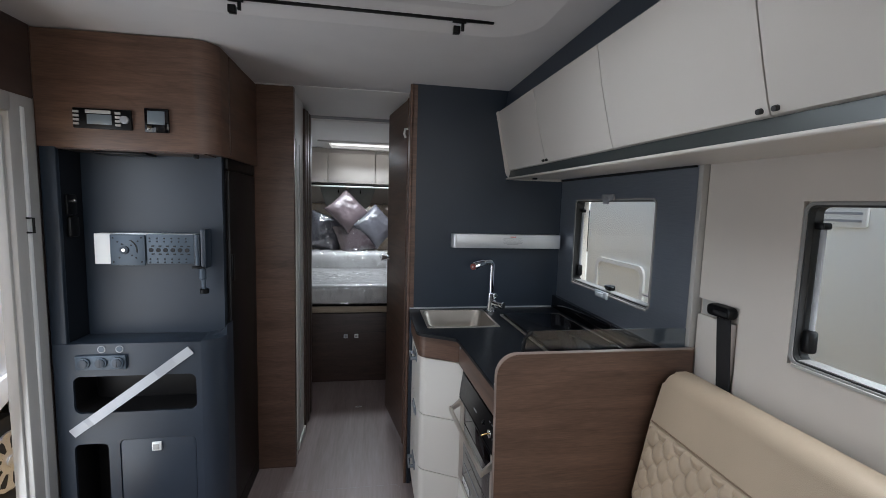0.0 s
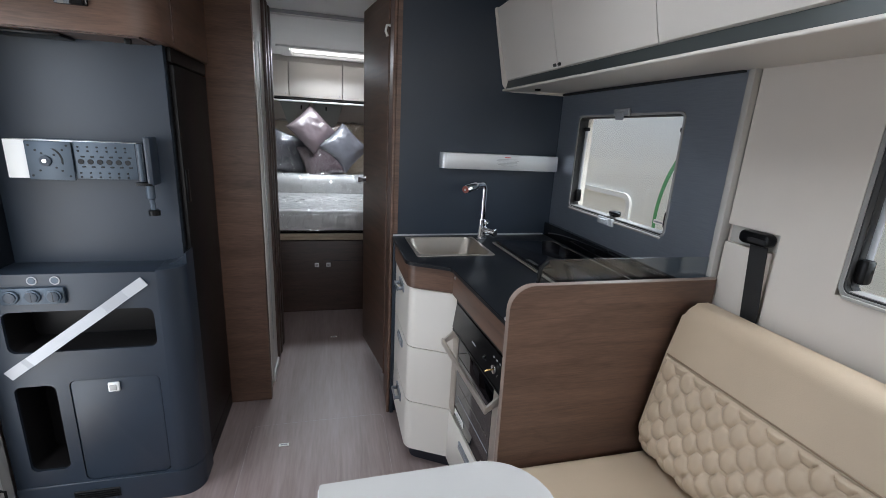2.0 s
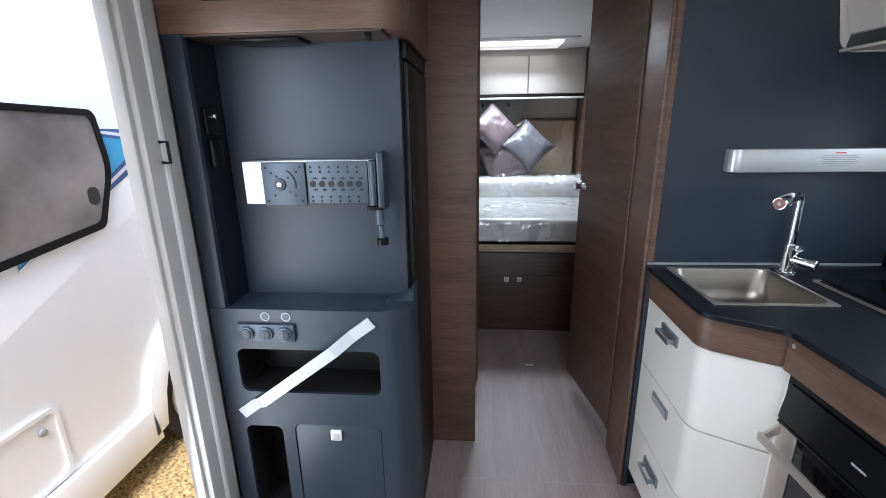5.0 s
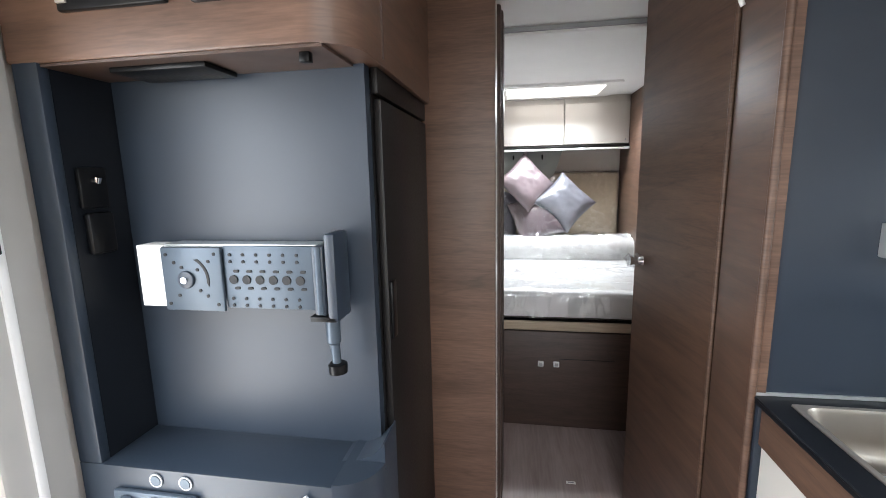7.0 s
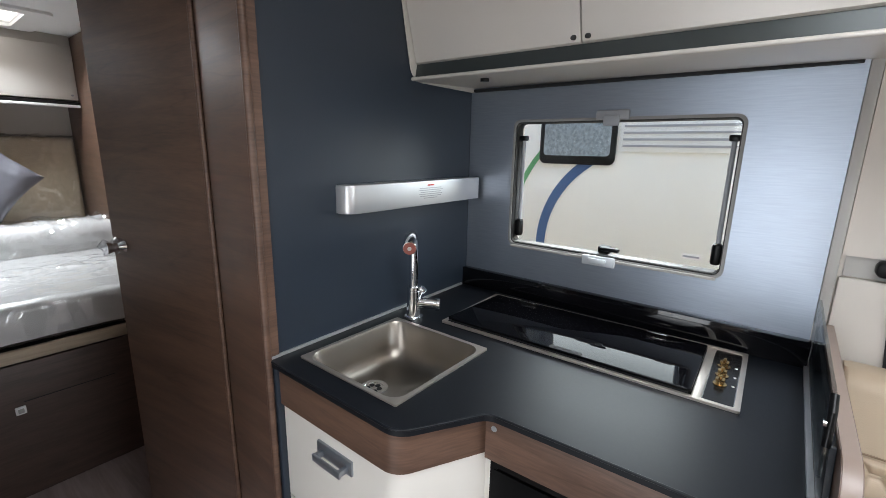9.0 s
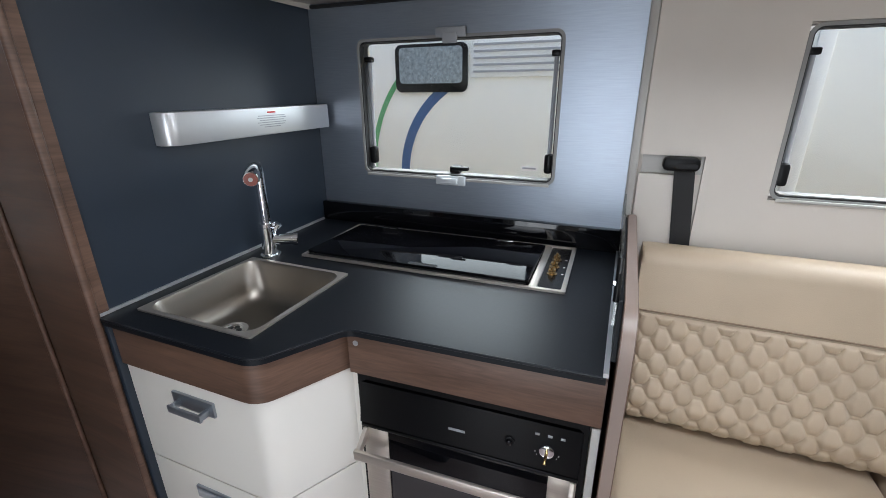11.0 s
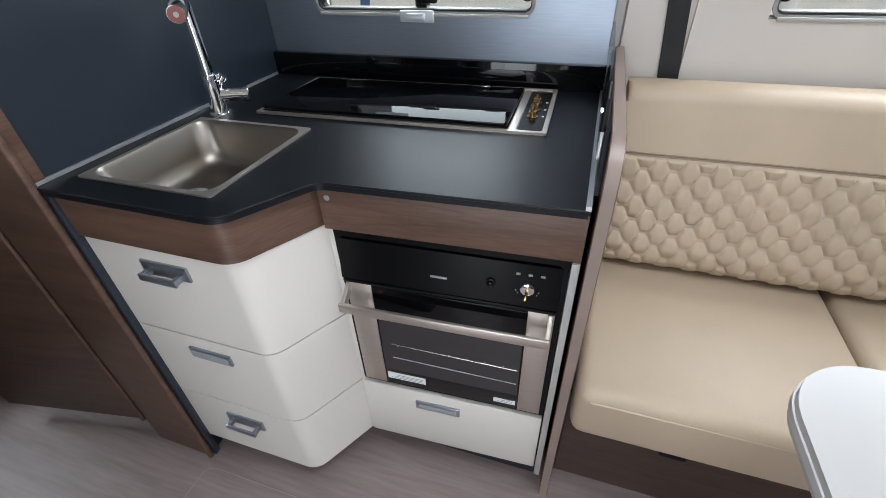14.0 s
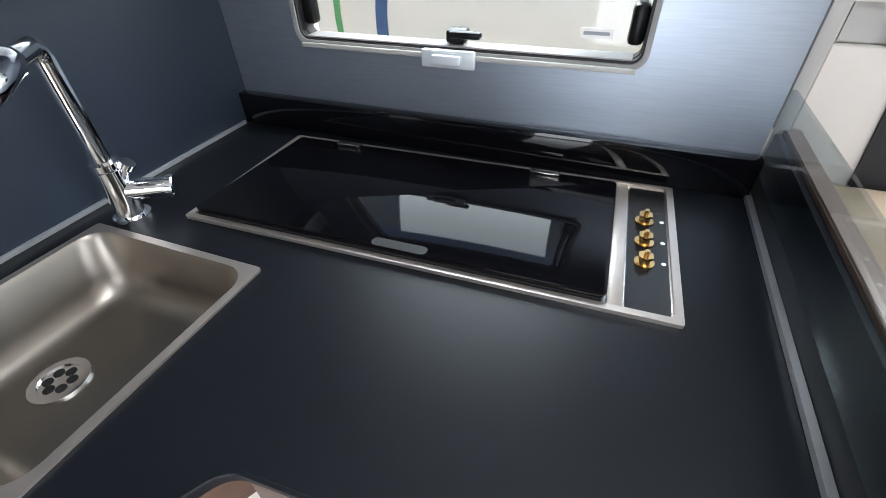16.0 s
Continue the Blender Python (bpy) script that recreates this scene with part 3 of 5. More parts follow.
# ---- entrance side ----
ed = thing("entrance_door_frame", (-1.2, 1.82, 0), "pale grey entrance door frame with rubber seal", "door frame", kind="structure")
part("jamb", box(-1.236, -1.172, 1.778, 1.895, -0.05, 1.80, 0.008), M_LIGHTGREY, ed)
part("jamb_lip", box(-1.18, -1.166, 1.825, 1.840, -0.02, 1.76, 0.003), M_LINING, ed)
part("seal", box(-1.215, -1.190, 1.766, 1.779, -0.02, 1.72, 0.003), M_LIGHTGREY, ed)
part("jamb", box(-1.236, -1.172, 1.13, 1.225, -0.05, 1.80, 0.008), M_LIGHTGREY, ed)
part("head", box(-1.236, -1.172, 1.225, 1.795, 1.735, 1.80, 0.008), M_LIGHTGREY, ed)
for z in (1.36, 0.155):
    part("strike_hook", tube([(-1.170, 1.822, z + 0.025), (-1.145, 1.815, z + 0.025), (-1.145, 1.815, z - 0.025), (-1.170, 1.822, z - 0.025)], 0.004, 6), M_DKPLAST, ed, "small black door strike")
solid("wall_over_door", box(-1.20, -1.178, -0.4, 1.90, 1.80, 2.05, 0.003), M_WOOD_DK, "dark walnut cladding over the entrance door", "panel", "structure")
sw = thing("step_tray", (-1.03, 1.80, 0), "black moulded entrance step tray on the floor", "tray")
part("tray", prism(rrect(-1.165, -0.925, 1.45, 1.885, 0.06), 0.001, 0.012, "z", 0.003), M_KICK, sw)
part("rim", ring(rrect(-1.165, -0.925, 1.45, 1.885, 0.06), rrect(-1.145, -0.945, 1.47, 1.865, 0.045), 0.012, 0.026, "z"), M_KICK, sw)

# media and fridge cabinet
XL, XR, YF = -1.17, -0.655, 1.90
mc = thing("media_cabinet", (-0.9, 2.1, 0), "tall slate-grey media cabinet with a bracket niche and walnut top", "cabinet")
H1, H2, DO = rrect(-1.108, -0.675, 0.637, 0.783, 0.025), rrect(-1.116, -0.997, 0.176, 0.514, 0.022), rrect(-0.958, -0.682, 0.116, 0.526, 0.022)
part("pocket_surround", ring(rrect(XL, XR, 0.58, 0.84, 1e-4), H1, YF, YF + 0.012, "y"), M_SLATE, mc)
part("pocket_surround", ring(rrect(XL, -0.968, 0.10, 0.58, 1e-4), H2, YF, YF + 0.012, "y"), M_SLATE, mc)
part("flap_surround", ring(rrect(-0.968, XR, 0.10, 0.58, 1e-4), DO, YF, YF + 0.012, "y"), M_SLATE, mc)
part("front_panel", box(XL, XR, YF, YF + 0.012, 0.84, 0.91), M_SLATE, mc)
cr = [(XR + 0.075 * math.sin(radians(a)), YF + 0.075 - 0.075 * math.cos(radians(a))) for a in range(0, 91, 9)]
part("corner_panel", prism(cr + [(XR + 0.075, 2.05), (XR, 2.05)], 0.10, 0.915, "z"), M_SLATE, mc)
part("top_shelf", box(XL, XR + 0.005, YF + 0.001, 2.05, 0.893, 0.911, 0.003), M_SLATE, mc)
# upturned end of the shelf
lip = [(-0.665, 0.911), (-0.63, 0.916), (-0.605, 0.927), (-0.588, 0.944), (-0.582, 0.955), (-0.5795, 0.955), (-0.5795, 0.90), (-0.665, 0.90)]
part("shelf_upturn", prism(lip, 1.972, 2.049, "y"), M_SLATE, mc)
# pocket insides are black, not slate: the recess shade is in the colour
part("pocket", open_tray(H1, YF + 0.011, YF + 0.145, "y"), M_SLATE_BLK, mc, "long open storage pocket, inner shade painted black")
part("pocket", open_tray(H2, YF + 0.011, YF + 0.145, "y"), M_SLATE_BLK, mc, "tall open storage pocket, inner shade painted black")
dd = part("flap_door", prism(rrect(-0.956, -0.684, 0.118, 0.524, 0.021), YF + 0.003, YF + 0.018, "y", 0.002), M_SLATE, mc, "slate-grey flap door")
la = part("latch", box(-0.842, -0.808, YF - 0.008, YF + 0.003, 0.476, 0.510, 0.003), M_PAPER, dd, "square white push latch")
part("latch_button", box(-0.836, -0.814, YF - 0.012, YF - 0.008, 0.482, 0.504, 0.002), M_LIGHTGREY, la)
pl = cr + [(XR + 0.075, 2.05), (XL, 2.05), (XL, YF)]
part("plinth", prism([(u, v - 0.006 if v < 2.0 else v) for u, v in pl], 0.0, 0.112, "z", 0.004), M_SLATE, mc)
vt = part("plinth_vent", box(-1.0, -0.855, YF - 0.010, YF - 0.004, 0.040, 0.078, 0.001), M_HOLE, mc, "black slotted plinth vent")
for k in range(4):
    part("slat", box(-0.998, -0.857, YF - 0.013, YF - 0.009, 0.043 + 0.009 * k, 0.046 + 0.009 * k), M_DKPLAST, vt)
part("niche_back", box(-1.12, -0.606, 2.034, 2.060, 0.90, 1.66), M_SLATE, mc)
part("niche_stile", box(-1.172, -1.121, YF, YF + 0.02, 0.91, 1.64, 0.003), M_SLATE, mc)
# side wall in black instead of slate: the niche's shade put into the colour
part("niche_side", box(-1.172, -1.122, YF + 0.02, 2.06, 0.91, 1.64), M_TOP, mc, "inner side of the niche, its shade painted black")
part("carcass", box(-1.17, -0.606, 2.062, 2.488, 0.05, 1.62), M_SLATE_BLK, mc)

# sockets and switches
so = thing("socket_strip", (-1.0, 1.89, 0.84), "slate-grey strip of three round sockets", "socket")
part("plate", box(-1.092, -0.918, YF - 0.012, YF - 0.001, 0.812, 0.868, 0.004), M_MOUNT, so)
for k in range(3):
    cx = -1.060 + 0.058 * k
    s1 = part("socket", disc((cx, YF - 0.020, 0.840), "y", 0.022, 0.009, 20, 0.002), M_MOUNT, so)
    lid1 = part("socket_lid", disc((cx, YF - 0.024, 0.840), "y", 0.017, 0.005, 20, 0.002), M_SLATE, s1)
    if k:
        part("slot", box(cx - 0.0008, cx + 0.0008, YF - 0.0246, YF - 0.0235, 0.825, 0.855), M_HOLE, lid1)
for cx in (-1.004, -0.942):
    sw2 = thing("round_switch", (cx, 1.9, 0.89), "small round grey switch with a pale ring", "switch", "niche switches")
    part("ring", ring([(cx + 0.014 * math.cos(a * 0.314), 0.889 + 0.014 * math.sin(a * 0.314)) for a in range(20)], [(cx + 0.011 * math.cos(a * 0.314), 0.889 + 0.011 * math.sin(a * 0.314)) for a in range(20)], YF - 0.003, YF - 0.001, "y"), M_GREYPL, sw2)
    part("button", disc((cx, YF - 0.004, 0.889), "y", 0.010, 0.003, 16), M_MOUNT, sw2)
# strap across the pocket
sp = bmesh.new()
q0, q1 = Vector((-1.117, 0.560)), Vector((-0.690, 0.880))
dirv = (q1 - q0).normalized()
nv = Vector((-dirv.y, dirv.x)) * 0.0175
N = 50
sv = []
for k in range(N + 1):
    f = k / N
    c = q0.lerp(q1, f)
    bulge = 0.003 + 0.030 * min(1, max(0, (f - 0.12) / 0.08)) * min(1, max(0, (0.86 - f) / 0.12))
    sv.append([sp.verts.new((c.x + s * nv.x, YF - bulge - d, c.y + s * nv.y)) for s in (1, -1) for d in (0, 0.004)])
for a, b in zip(sv, sv[1:]):
    for i, j in ((0, 1), (1, 3), (3, 2), (2, 0)):
        sp.faces.new((a[i], a[j], b[j], b[i]))
sp.faces.new([sv[0][i] for i in (0, 1, 3, 2)])
sp.faces.new([sv[-1][i] for i in (0, 1, 3, 2)])
solid("retaining_strap", sp, shader("grey_moulded_strap", (0.44, 0.45, 0.47), 0.45, amount=0.04, bump=0.05, fine=300), "pale grey moulded diagonal strap over the pocket", "strap", sharp=20)

# fridge in the side of the cabinet
fr = thing("fridge", (-0.6, 2.27, 0.1), "black built-in fridge with one tall door", "fridge")
part("door", box(-0.606, -0.590, 2.075, 2.478, 0.08, 1.585, 0.004), M_SLATE_BLK, fr)
part("top_trim", box(-0.606, -0.592, 2.065, 2.485, 1.592, 1.640, 0.003), M_SLATE_BLK, fr)
part("handle", box(-0.592, -0.584, 2.082, 2.112, 1.115, 1.235, 0.003), M_DKPLAST, fr, "narrow black handle plate")
part("foot_strip", box(-0.606, -0.592, 2.06, 2.485, 0.0, 0.075), M_SLATE_BLK, fr)

# walnut upper housing
uh = thing("upper_housing", (-0.85, 2.15, 1.64), "walnut upper cabinet housing with rounded corner and control panels", "cabinet")
uc = [(-0.66 + 0.08 * math.sin(radians(a)), YF + 0.08 - 0.08 * math.cos(radians(a))) for a in range(0, 91, 9)]
part("shell", prism([(-1.178, 2.488), (-1.178, YF)] + uc + [(-0.58, 2.488)], 1.638, 2.046, "z", 0.004), M_WOOD, uh)
# added thin slab in darker veneer; paints the shade under the housing
part("underside", box(-1.170, -0.625, YF + 0.006, 2.033, 1.633, 1.6375), M_WOOD_DK, uh, "added underside slab over the niche, darkened for shade")
part("niche_lamp", box(-1.02, -0.84, 1.935, 2.02, 1.624, 1.633, 0.002), M_DKPLAST, uh, "slim black fitting under the housing")
part("stop", box(-0.672, -0.655, 1.925, 1.94, 1.618, 1.634, 0.002), M_DKPLAST, uh, "small black stop")
part("side_seam", box(-0.581, -0.577, 2.06, 2.064, 1.65, 2.04), M_WOOD_DK, uh)
pc = part("control_panel", box(-1.052, -0.862, YF - 0.012, YF, 1.707, 1.778, 0.003), M_DKPLAST, uh, "black control panel with grey display")
part("display", box(-1.005, -0.925, YF - 0.015, YF - 0.011, 1.722, 1.757, 0.001), M_LCD, pc)
part("display_glare", box(-1.010, -0.928, YF - 0.0145, YF - 0.012, 1.760, 1.772, 0.001), M_LIGHTGREY, pc)
for k in range(4):
    for bx in (-1.040, -0.905):
        part("key", box(bx - 0.009, bx + 0.009, YF - 0.016, YF - 0.011, 1.718 + 0.014 * k, 1.726 + 0.014 * k, 0.001), M_LIGHTGREY, pc)
part("dial", disc((-0.882, YF - 0.022, 1.742), "y", 0.014, 0.012, 18, 0.002), M_GREYPL, pc)
p2 = part("heater_panel", box(-0.820, -0.738, YF - 0.012, YF, 1.703, 1.790, 0.004), M_GLOSSBLK, uh, "square black heater control")
part("display", box(-0.808, -0.750, YF - 0.015, YF - 0.011, 1.732, 1.780, 0.001), M_LCD, p2)
part("key", disc((-0.806, YF - 0.015, 1.715), "y", 0.004, 0.005, 10), M_LIGHTGREY, p2)

# black device on the niche side
dvx = thing("wall_socket", (-1.11, 1.97, 1.4), "black wall socket and flex on the niche side", "socket")
part("body", box(-1.122, -1.112, 1.935, 1.990, 1.395, 1.470, 0.004), M_DKPLAST, dvx)
part("hook", tube([(-1.112, 1.962, 1.445), (-1.104, 1.962, 1.445), (-1.102, 1.962, 1.452)], 0.006, 8), M_CHROME, dvx)
part("plug", box(-1.122, -1.106, 1.938, 1.990, 1.310, 1.388, 0.007), M_DKPLAST, dvx)

# television bracket
tv = thing("tv_bracket", (-0.88, 2.03, 1.2), "blue-grey perforated steel television bracket, folded", "bracket")
part("wall_plate", box(-1.078, -1.0205, 2.000, 2.048, 1.196, 1.316, 0.002), M_PAPER, tv, "white painted end block")
part("arm_box", box(-1.02, -0.69, 2.006, 2.049, 1.207, 1.312, 0.002), M_MOUNT, tv)
part("arm_top", box(-1.02, -0.70, 2.004, 2.05, 1.312, 1.318, 0.001), M_ALU, tv)
pp = part("pivot_plate", box(-1.018, -0.893, 1.990, 1.997, 1.192, 1.314, 0.003), M_MOUNT, tv)
part("pivot", disc((-0.966, 1.984, 1.253), "y", 0.017, 0.008, 20, 0.003), M_SLATE, pp)
part("pivot_screw", disc((-0.966, 1.980, 1.253), "y", 0.006, 0.006, 10), M_CHROME, pp)
for u, v in ((-1.006, 1.300), (-0.905, 1.302), (-0.905, 1.206), (-1.006, 1.206), (-0.990, 1.285), (-0.925, 1.222), (-0.918, 1.288), (-0.985, 1.222), (-0.975, 1.276), (-0.942, 1.272), (-0.940, 1.232)):
    part("hole", disc((u, 1.9885, v), "y", 0.0032, 0.003, 8), M_HOLE, pp)
arc = [(-0.966 + 0.047 * math.cos(radians(a)), 1.253 + 0.047 * math.sin(radians(a))) for a in range(-15, 66, 9)]
arc2 = [(-0.966 + 0.042 * math.cos(radians(a)), 1.253 + 0.042 * math.sin(radians(a))) for a in range(65, -16, -9)]
part("slot", prism(arc + arc2, 1.9885, 1.992, "y"), M_HOLE, pp)
ap = part("perforated_plate", box(-0.892, -0.716, 1.997, 2.006, 1.198, 1.316, 0.002), M_MOUNT, tv)
for k in range(6):
    u = -0.874 + 0.0265 * k
    part("bore", disc((u, 1.995, 1.253), "y", 0.0085, 0.003, 14), M_HOLE, ap)
    for dv2 in (0.047, 0.034, -0.036, -0.049):
        part("hole", disc((u - 0.004, 1.995, 1.253 + dv2), "y", 0.003, 0.003, 8), M_HOLE, ap)
    for dv2 in (0.0155, -0.0165):
        part("slot", prism(rrect(u + 0.001, u + 0.012, 1.251 + dv2, 1.256 + dv2, 0.0024, 3), 1.995, 1.998, "y"), M_HOLE, ap)
hg = part("hinge", box(-0.712, -0.690, 1.985, 2.03, 1.192, 1.318, 0.004), M_SLATE, tv)
part("pin", tube([(-0.700, 1.985, 1.196), (-0.700, 1.985, 1.316)], 0.006, 10), M_MOUNT, hg)
part("hinge_leaf", box(-0.688, -0.668, 1.985, 2.049, 1.180, 1.340, 0.005), M_SLATE, tv, "dark folded end plate")
for z in (1.215, 1.255, 1.298):
    part("screw", disc((-0.679, 1.986, z), "y", 0.004, 0.005, 10), M_CHROME, tv)
part("lower_bracket", box(-0.722, -0.672, 1.985, 2.049, 1.180, 1.190, 0.002), M_DKPLAST, tv)
kb = part("release_handle", tube([(-0.690, 2.01, 1.180), (-0.690, 2.01, 1.135), (-0.689, 2.01, 1.130), (-0.686, 2.008, 1.090)], [0.013, 0.013, 0.009, 0.008], 12), M_MOUNT, tv)
part("release_knob", tube([(-0.685, 2.008, 1.095), (-0.685, 2.008, 1.092), (-0.684, 2.007, 1.075)], [0.014, 0.018, 0.017], 14), M_DKPLAST, kb)

bracket_shift = Matrix.Translation((-0.941, 1.955, 1.262)) @ Matrix.Diagonal((0.985, 1, 0.985, 1)) @ Matrix.Translation((-(-0.966), -1.984, -1.253))
for ob in tv.children_recursive:
    ob.data.transform(bracket_shift)

# ---- kitchen ----
ZT = 0.937
TH = 0.015
wk = thing("worktop", (0.6, 1.8, ZT), "matt black kitchen worktop with angled front and aluminium edge strips", "worktop")
wt = bmesh.new()
prism([(0.192, 2.238), (0.999, 2.238), (0.999, YB + 0.0145), (0.192, YB - 0.0015)], ZT - TH, ZT, "z", 0, wt)
for a in ((0.192, 0.252, 1.942, 2.238), (0.560, 0.999, 1.942, 2.238)):
    box(*a, ZT - TH, ZT, 0, wt)
EDGE = [(0.192, 1.942, 0), (0.999, 1.942, 0), (0.999, 1.316, 0), (0.368, 1.316, 0), (0.345, 1.788, 0.035), (0.192, 1.880, 0.055)]
prism(fillet(EDGE, 8), ZT - TH, ZT, "z", 0, wt)
part("slab", wt, M_TOP, wk, "matt black laminate slab")
ef = fillet([(0.368, 1.316, 0), (0.345, 1.788, 0.035), (0.192, 1.880, 0.055), (0.192, YB, 0)], 8)
part("front_edge", tube([(u + 0.001, v, ZT - 0.0022) for u, v in ef], 0.0026, 8), M_TOP, wk, "rounded black front edge")
part("back_strip", prism([(0.192, YB - 0.007), (0.96, YB + 0.008), (0.96, YB + 0.0135), (0.192, YB - 0.0015)], ZT + 0.001, ZT + 0.008, "z"), M_ALU, wk, "thin aluminium strip")
part("side_strip", box(0.366, 0.965, 1.313, 1.3215, ZT + 0.001, ZT + 0.009), M_ALU, wk, "thin aluminium strip")
solid("upstand", box(0.966, 0.990, 1.316, YB + 0.013, ZT + 0.001, 1.003, 0.002), M_GLOSSBLK, "gloss black upstand behind the hob", "upstand", "structure")
solid("splash_panel", ring(rrect(1.320, YB + 0.014, 1.0, 1.645, 1e-4, 6), rrect(WIN1[0] + 0.004, WIN1[1] - 0.004, WIN1[2] + 0.004, WIN1[3] - 0.004, 0.02, 6), 0.991, 0.9995, "x"), M_BRUSHED, "brushed blue-grey metal splashback round the window", "splashback", "structure")
solid("splash_edge_trim", box(0.986, 1.019, 1.2985, 1.3195, 1.045, 1.64, 0.003), M_LIGHTGREY, "pale grey edge trim of the splashback", "trim", "structure")

# drawer unit

def front_band(d, z0, z1, t=0.018, bevel=0.0):
    """The bent front of the unit, d behind the apron line, as a board of thickness t."""
    a = fillet([(0.204 + d, YB - 0.009, 0), (0.204 + d, 1.897 + 0.4 * d, 0.055), (0.372 + 1.2 * d, 1.808, 0)], 8)
    b = fillet([(0.204 + d + t, YB - 0.009, 0), (0.204 + d + t, 1.908 + 0.4 * d, 0.045), (0.372 + 1.2 * d + t * 0.45, 1.808 + t * 0.9, 0)], 8)
    return prism(a[:1] + a[1:10] + a[10:] + b[::-1], z0, z1, "z", bevel)


du = thing("drawer_unit", (0.4, 2.05, 0.0), "white gloss drawer unit with rounded angled front and walnut apron", "cabinet")
part("apron", front_band(0.0, 0.826, ZT - TH - 0.0005), M_WOOD, du, "walnut apron under the worktop")
HY = ((0.755, 0.790, True), (0.500, 0.532, False), (0.232, 0.268, True))
for (z0, z1), (h0, h1, pulled) in zip(((0.572, 0.822), (0.322, 0.568), (0.092, 0.318)), HY):
    d = part("drawer", front_band(0.008, z0, z1), M_WHITE, du, "white gloss drawer front")
    hp = part("handle", box(0.206, 0.2135, 2.024, 2.140, h0, h1, 0.002), M_PULL, d, "satin aluminium pull handle")
    if pulled:
        for hy in (2.040, 2.120):
            part("arm", box(0.186, 0.208, hy - 0.005, hy + 0.005, h0 + 0.006, h0 + 0.020, 0.002), M_PULL, hp)
        part("grip", box(0.182, 0.188, 2.034, 2.126, h0 + 0.004, h0 + 0.021, 0.002), M_PULL, hp)
    else:
        part("grip", box(0.202, 0.207, 2.031, 2.133, h0 + 0.006, h1 - 0.006, 0.002), M_GREYPL, hp)
part("carcass", prism(fillet([(0.236, YB - 0.012, 0), (0.236, 1.94, 0.05), (0.40, 1.85, 0), (0.60, 1.95, 0), (0.6, YB - 0.012, 0)], 6), 0.09, 0.775, "z"), M_SLATE_BLK, du)
part("kickboard", prism(fillet([(0.25, YB - 0.012, 0), (0.25, 1.95, 0.05), (0.42, 1.85, 0), (0.60, 1.95, 0), (0.6, YB - 0.012, 0)], 6), 0.0, 0.088, "z"), M_KICK, du, "dark plinth")

# oven housing
oh = thing("oven_housing", (0.6, 1.56, 0), "oven housing with walnut fascia and white drawer below", "cabinet")
part("fascia", prism([(0.380, 1.3125), (0.398, 1.3125), (0.392, 1.80), (0.358, 1.80)], 0.826, ZT - TH - 0.0005, "z", 0.001), M_WOOD, oh, "walnut fascia")
part("lock", disc((0.362, 1.782, 0.898), "x", 0.0060, -0.005, 14, 0.001), M_GREYPL, oh, "small round fascia lock")
part("side_strip", box(0.378, 0.40, 1.795, 1.810, 0.09, 0.822, 0.002), M_WHITE, oh, "white filler strip")
part("side_strip", box(0.378, 0.40, 1.3125, 1.327, 0.09, 0.822, 0.002), M_LIGHTGREY, oh, "pale filler strip")
part("side_panel", box(0.40, 0.95, 1.80, 1.812, 0.09, 0.90), M_SLATE_BLK, oh)
dw = part("drawer", box(0.376, 0.394, 1.330, 1.800, 0.098, 0.328, 0.003), M_WHITE, oh, "white gloss drawer front under the oven")
hp = part("handle", box(0.370, 0.3775, 1.535, 1.655, 0.262, 0.292, 0.002), M_PULL, dw, "satin aluminium pull handle")
part("grip", box(0.366, 0.371, 1.545, 1.645, 0.270, 0.284, 0.002), M_GREYPL, hp)
part("kickboard", box(0.43, 0.45, 1.3125, 1.86, 0.0, 0.096), M_KICK, oh, "dark plinth")

ov = thing("oven", (0.55, 1.56, 0.34), "black built-in gas oven with stainless door frame and glass", "oven")
part("body", box(0.41, 0.90, 1.335, 1.793, 0.345, 0.82), M_DKPLAST, ov)
part("bezel", ring(rrect(1.329, 1.796, 0.338, 0.822, 0.004), rrect(1.343, 1.782, 0.352, 0.80, 0.004), 0.380, 0.41, "x"), M_DKPLAST, ov, "black surround")
vg = part("top_vent", box(0.386, 0.40, 1.34, 1.785, 0.800, 0.812), M_HOLE, ov, "toothed black vent strip")
for k in range(56):
    part("vent_tooth", box(0.382, 0.387, 1.345 + 0.0078 * k, 1.349 + 0.0078 * k, 0.801, 0.812), M_DKPLAST, vg)
cpn = part("control_panel", prism([(0.366, 0.700), (0.378, 0.795), (0.40, 0.795), (0.40, 0.700)], 1.338, 1.790, "y", 0.002), M_DKPLAST, ov, "black control panel")
# brand plate as a plain bar
part("brand_bar", box(0.3695, 0.373, 1.556, 1.590, 0.735, 0.740), M_GREYPL, cpn)
ig = part("igniter", disc((0.372, 1.468, 0.745), "x", 0.010, -0.004, 16, 0.001), M_DKPLAST, cpn)
part("igniter_button", disc((0.369, 1.468, 0.745), "x", 0.006, -0.007, 14, 0.002), M_GLOSSBLK, ig)
kb = part("thermostat", disc((0.372, 1.398, 0.744), "x", 0.014, -0.008, 20, 0.002), M_CHROME, cpn, "chrome thermostat collar")
part("spindle", tube([(0.366, 1.398, 0.744), (0.345, 1.398, 0.742), (0.340, 1.398, 0.739)], 0.003, 8), M_BRASS, kb, "bare brass spindle")
for k in range(9):
    a = radians(200 + 17.5 * k)
    part("dial_mark", box(0.3695, 0.373, 1.398 + 0.023 * math.cos(a) - 0.001, 1.398 + 0.023 * math.cos(a) + 0.001, 0.744 + 0.023 * math.sin(a) - 0.001, 0.744 + 0.023 * math.sin(a) + 0.001), M_LIGHTGREY, cpn)
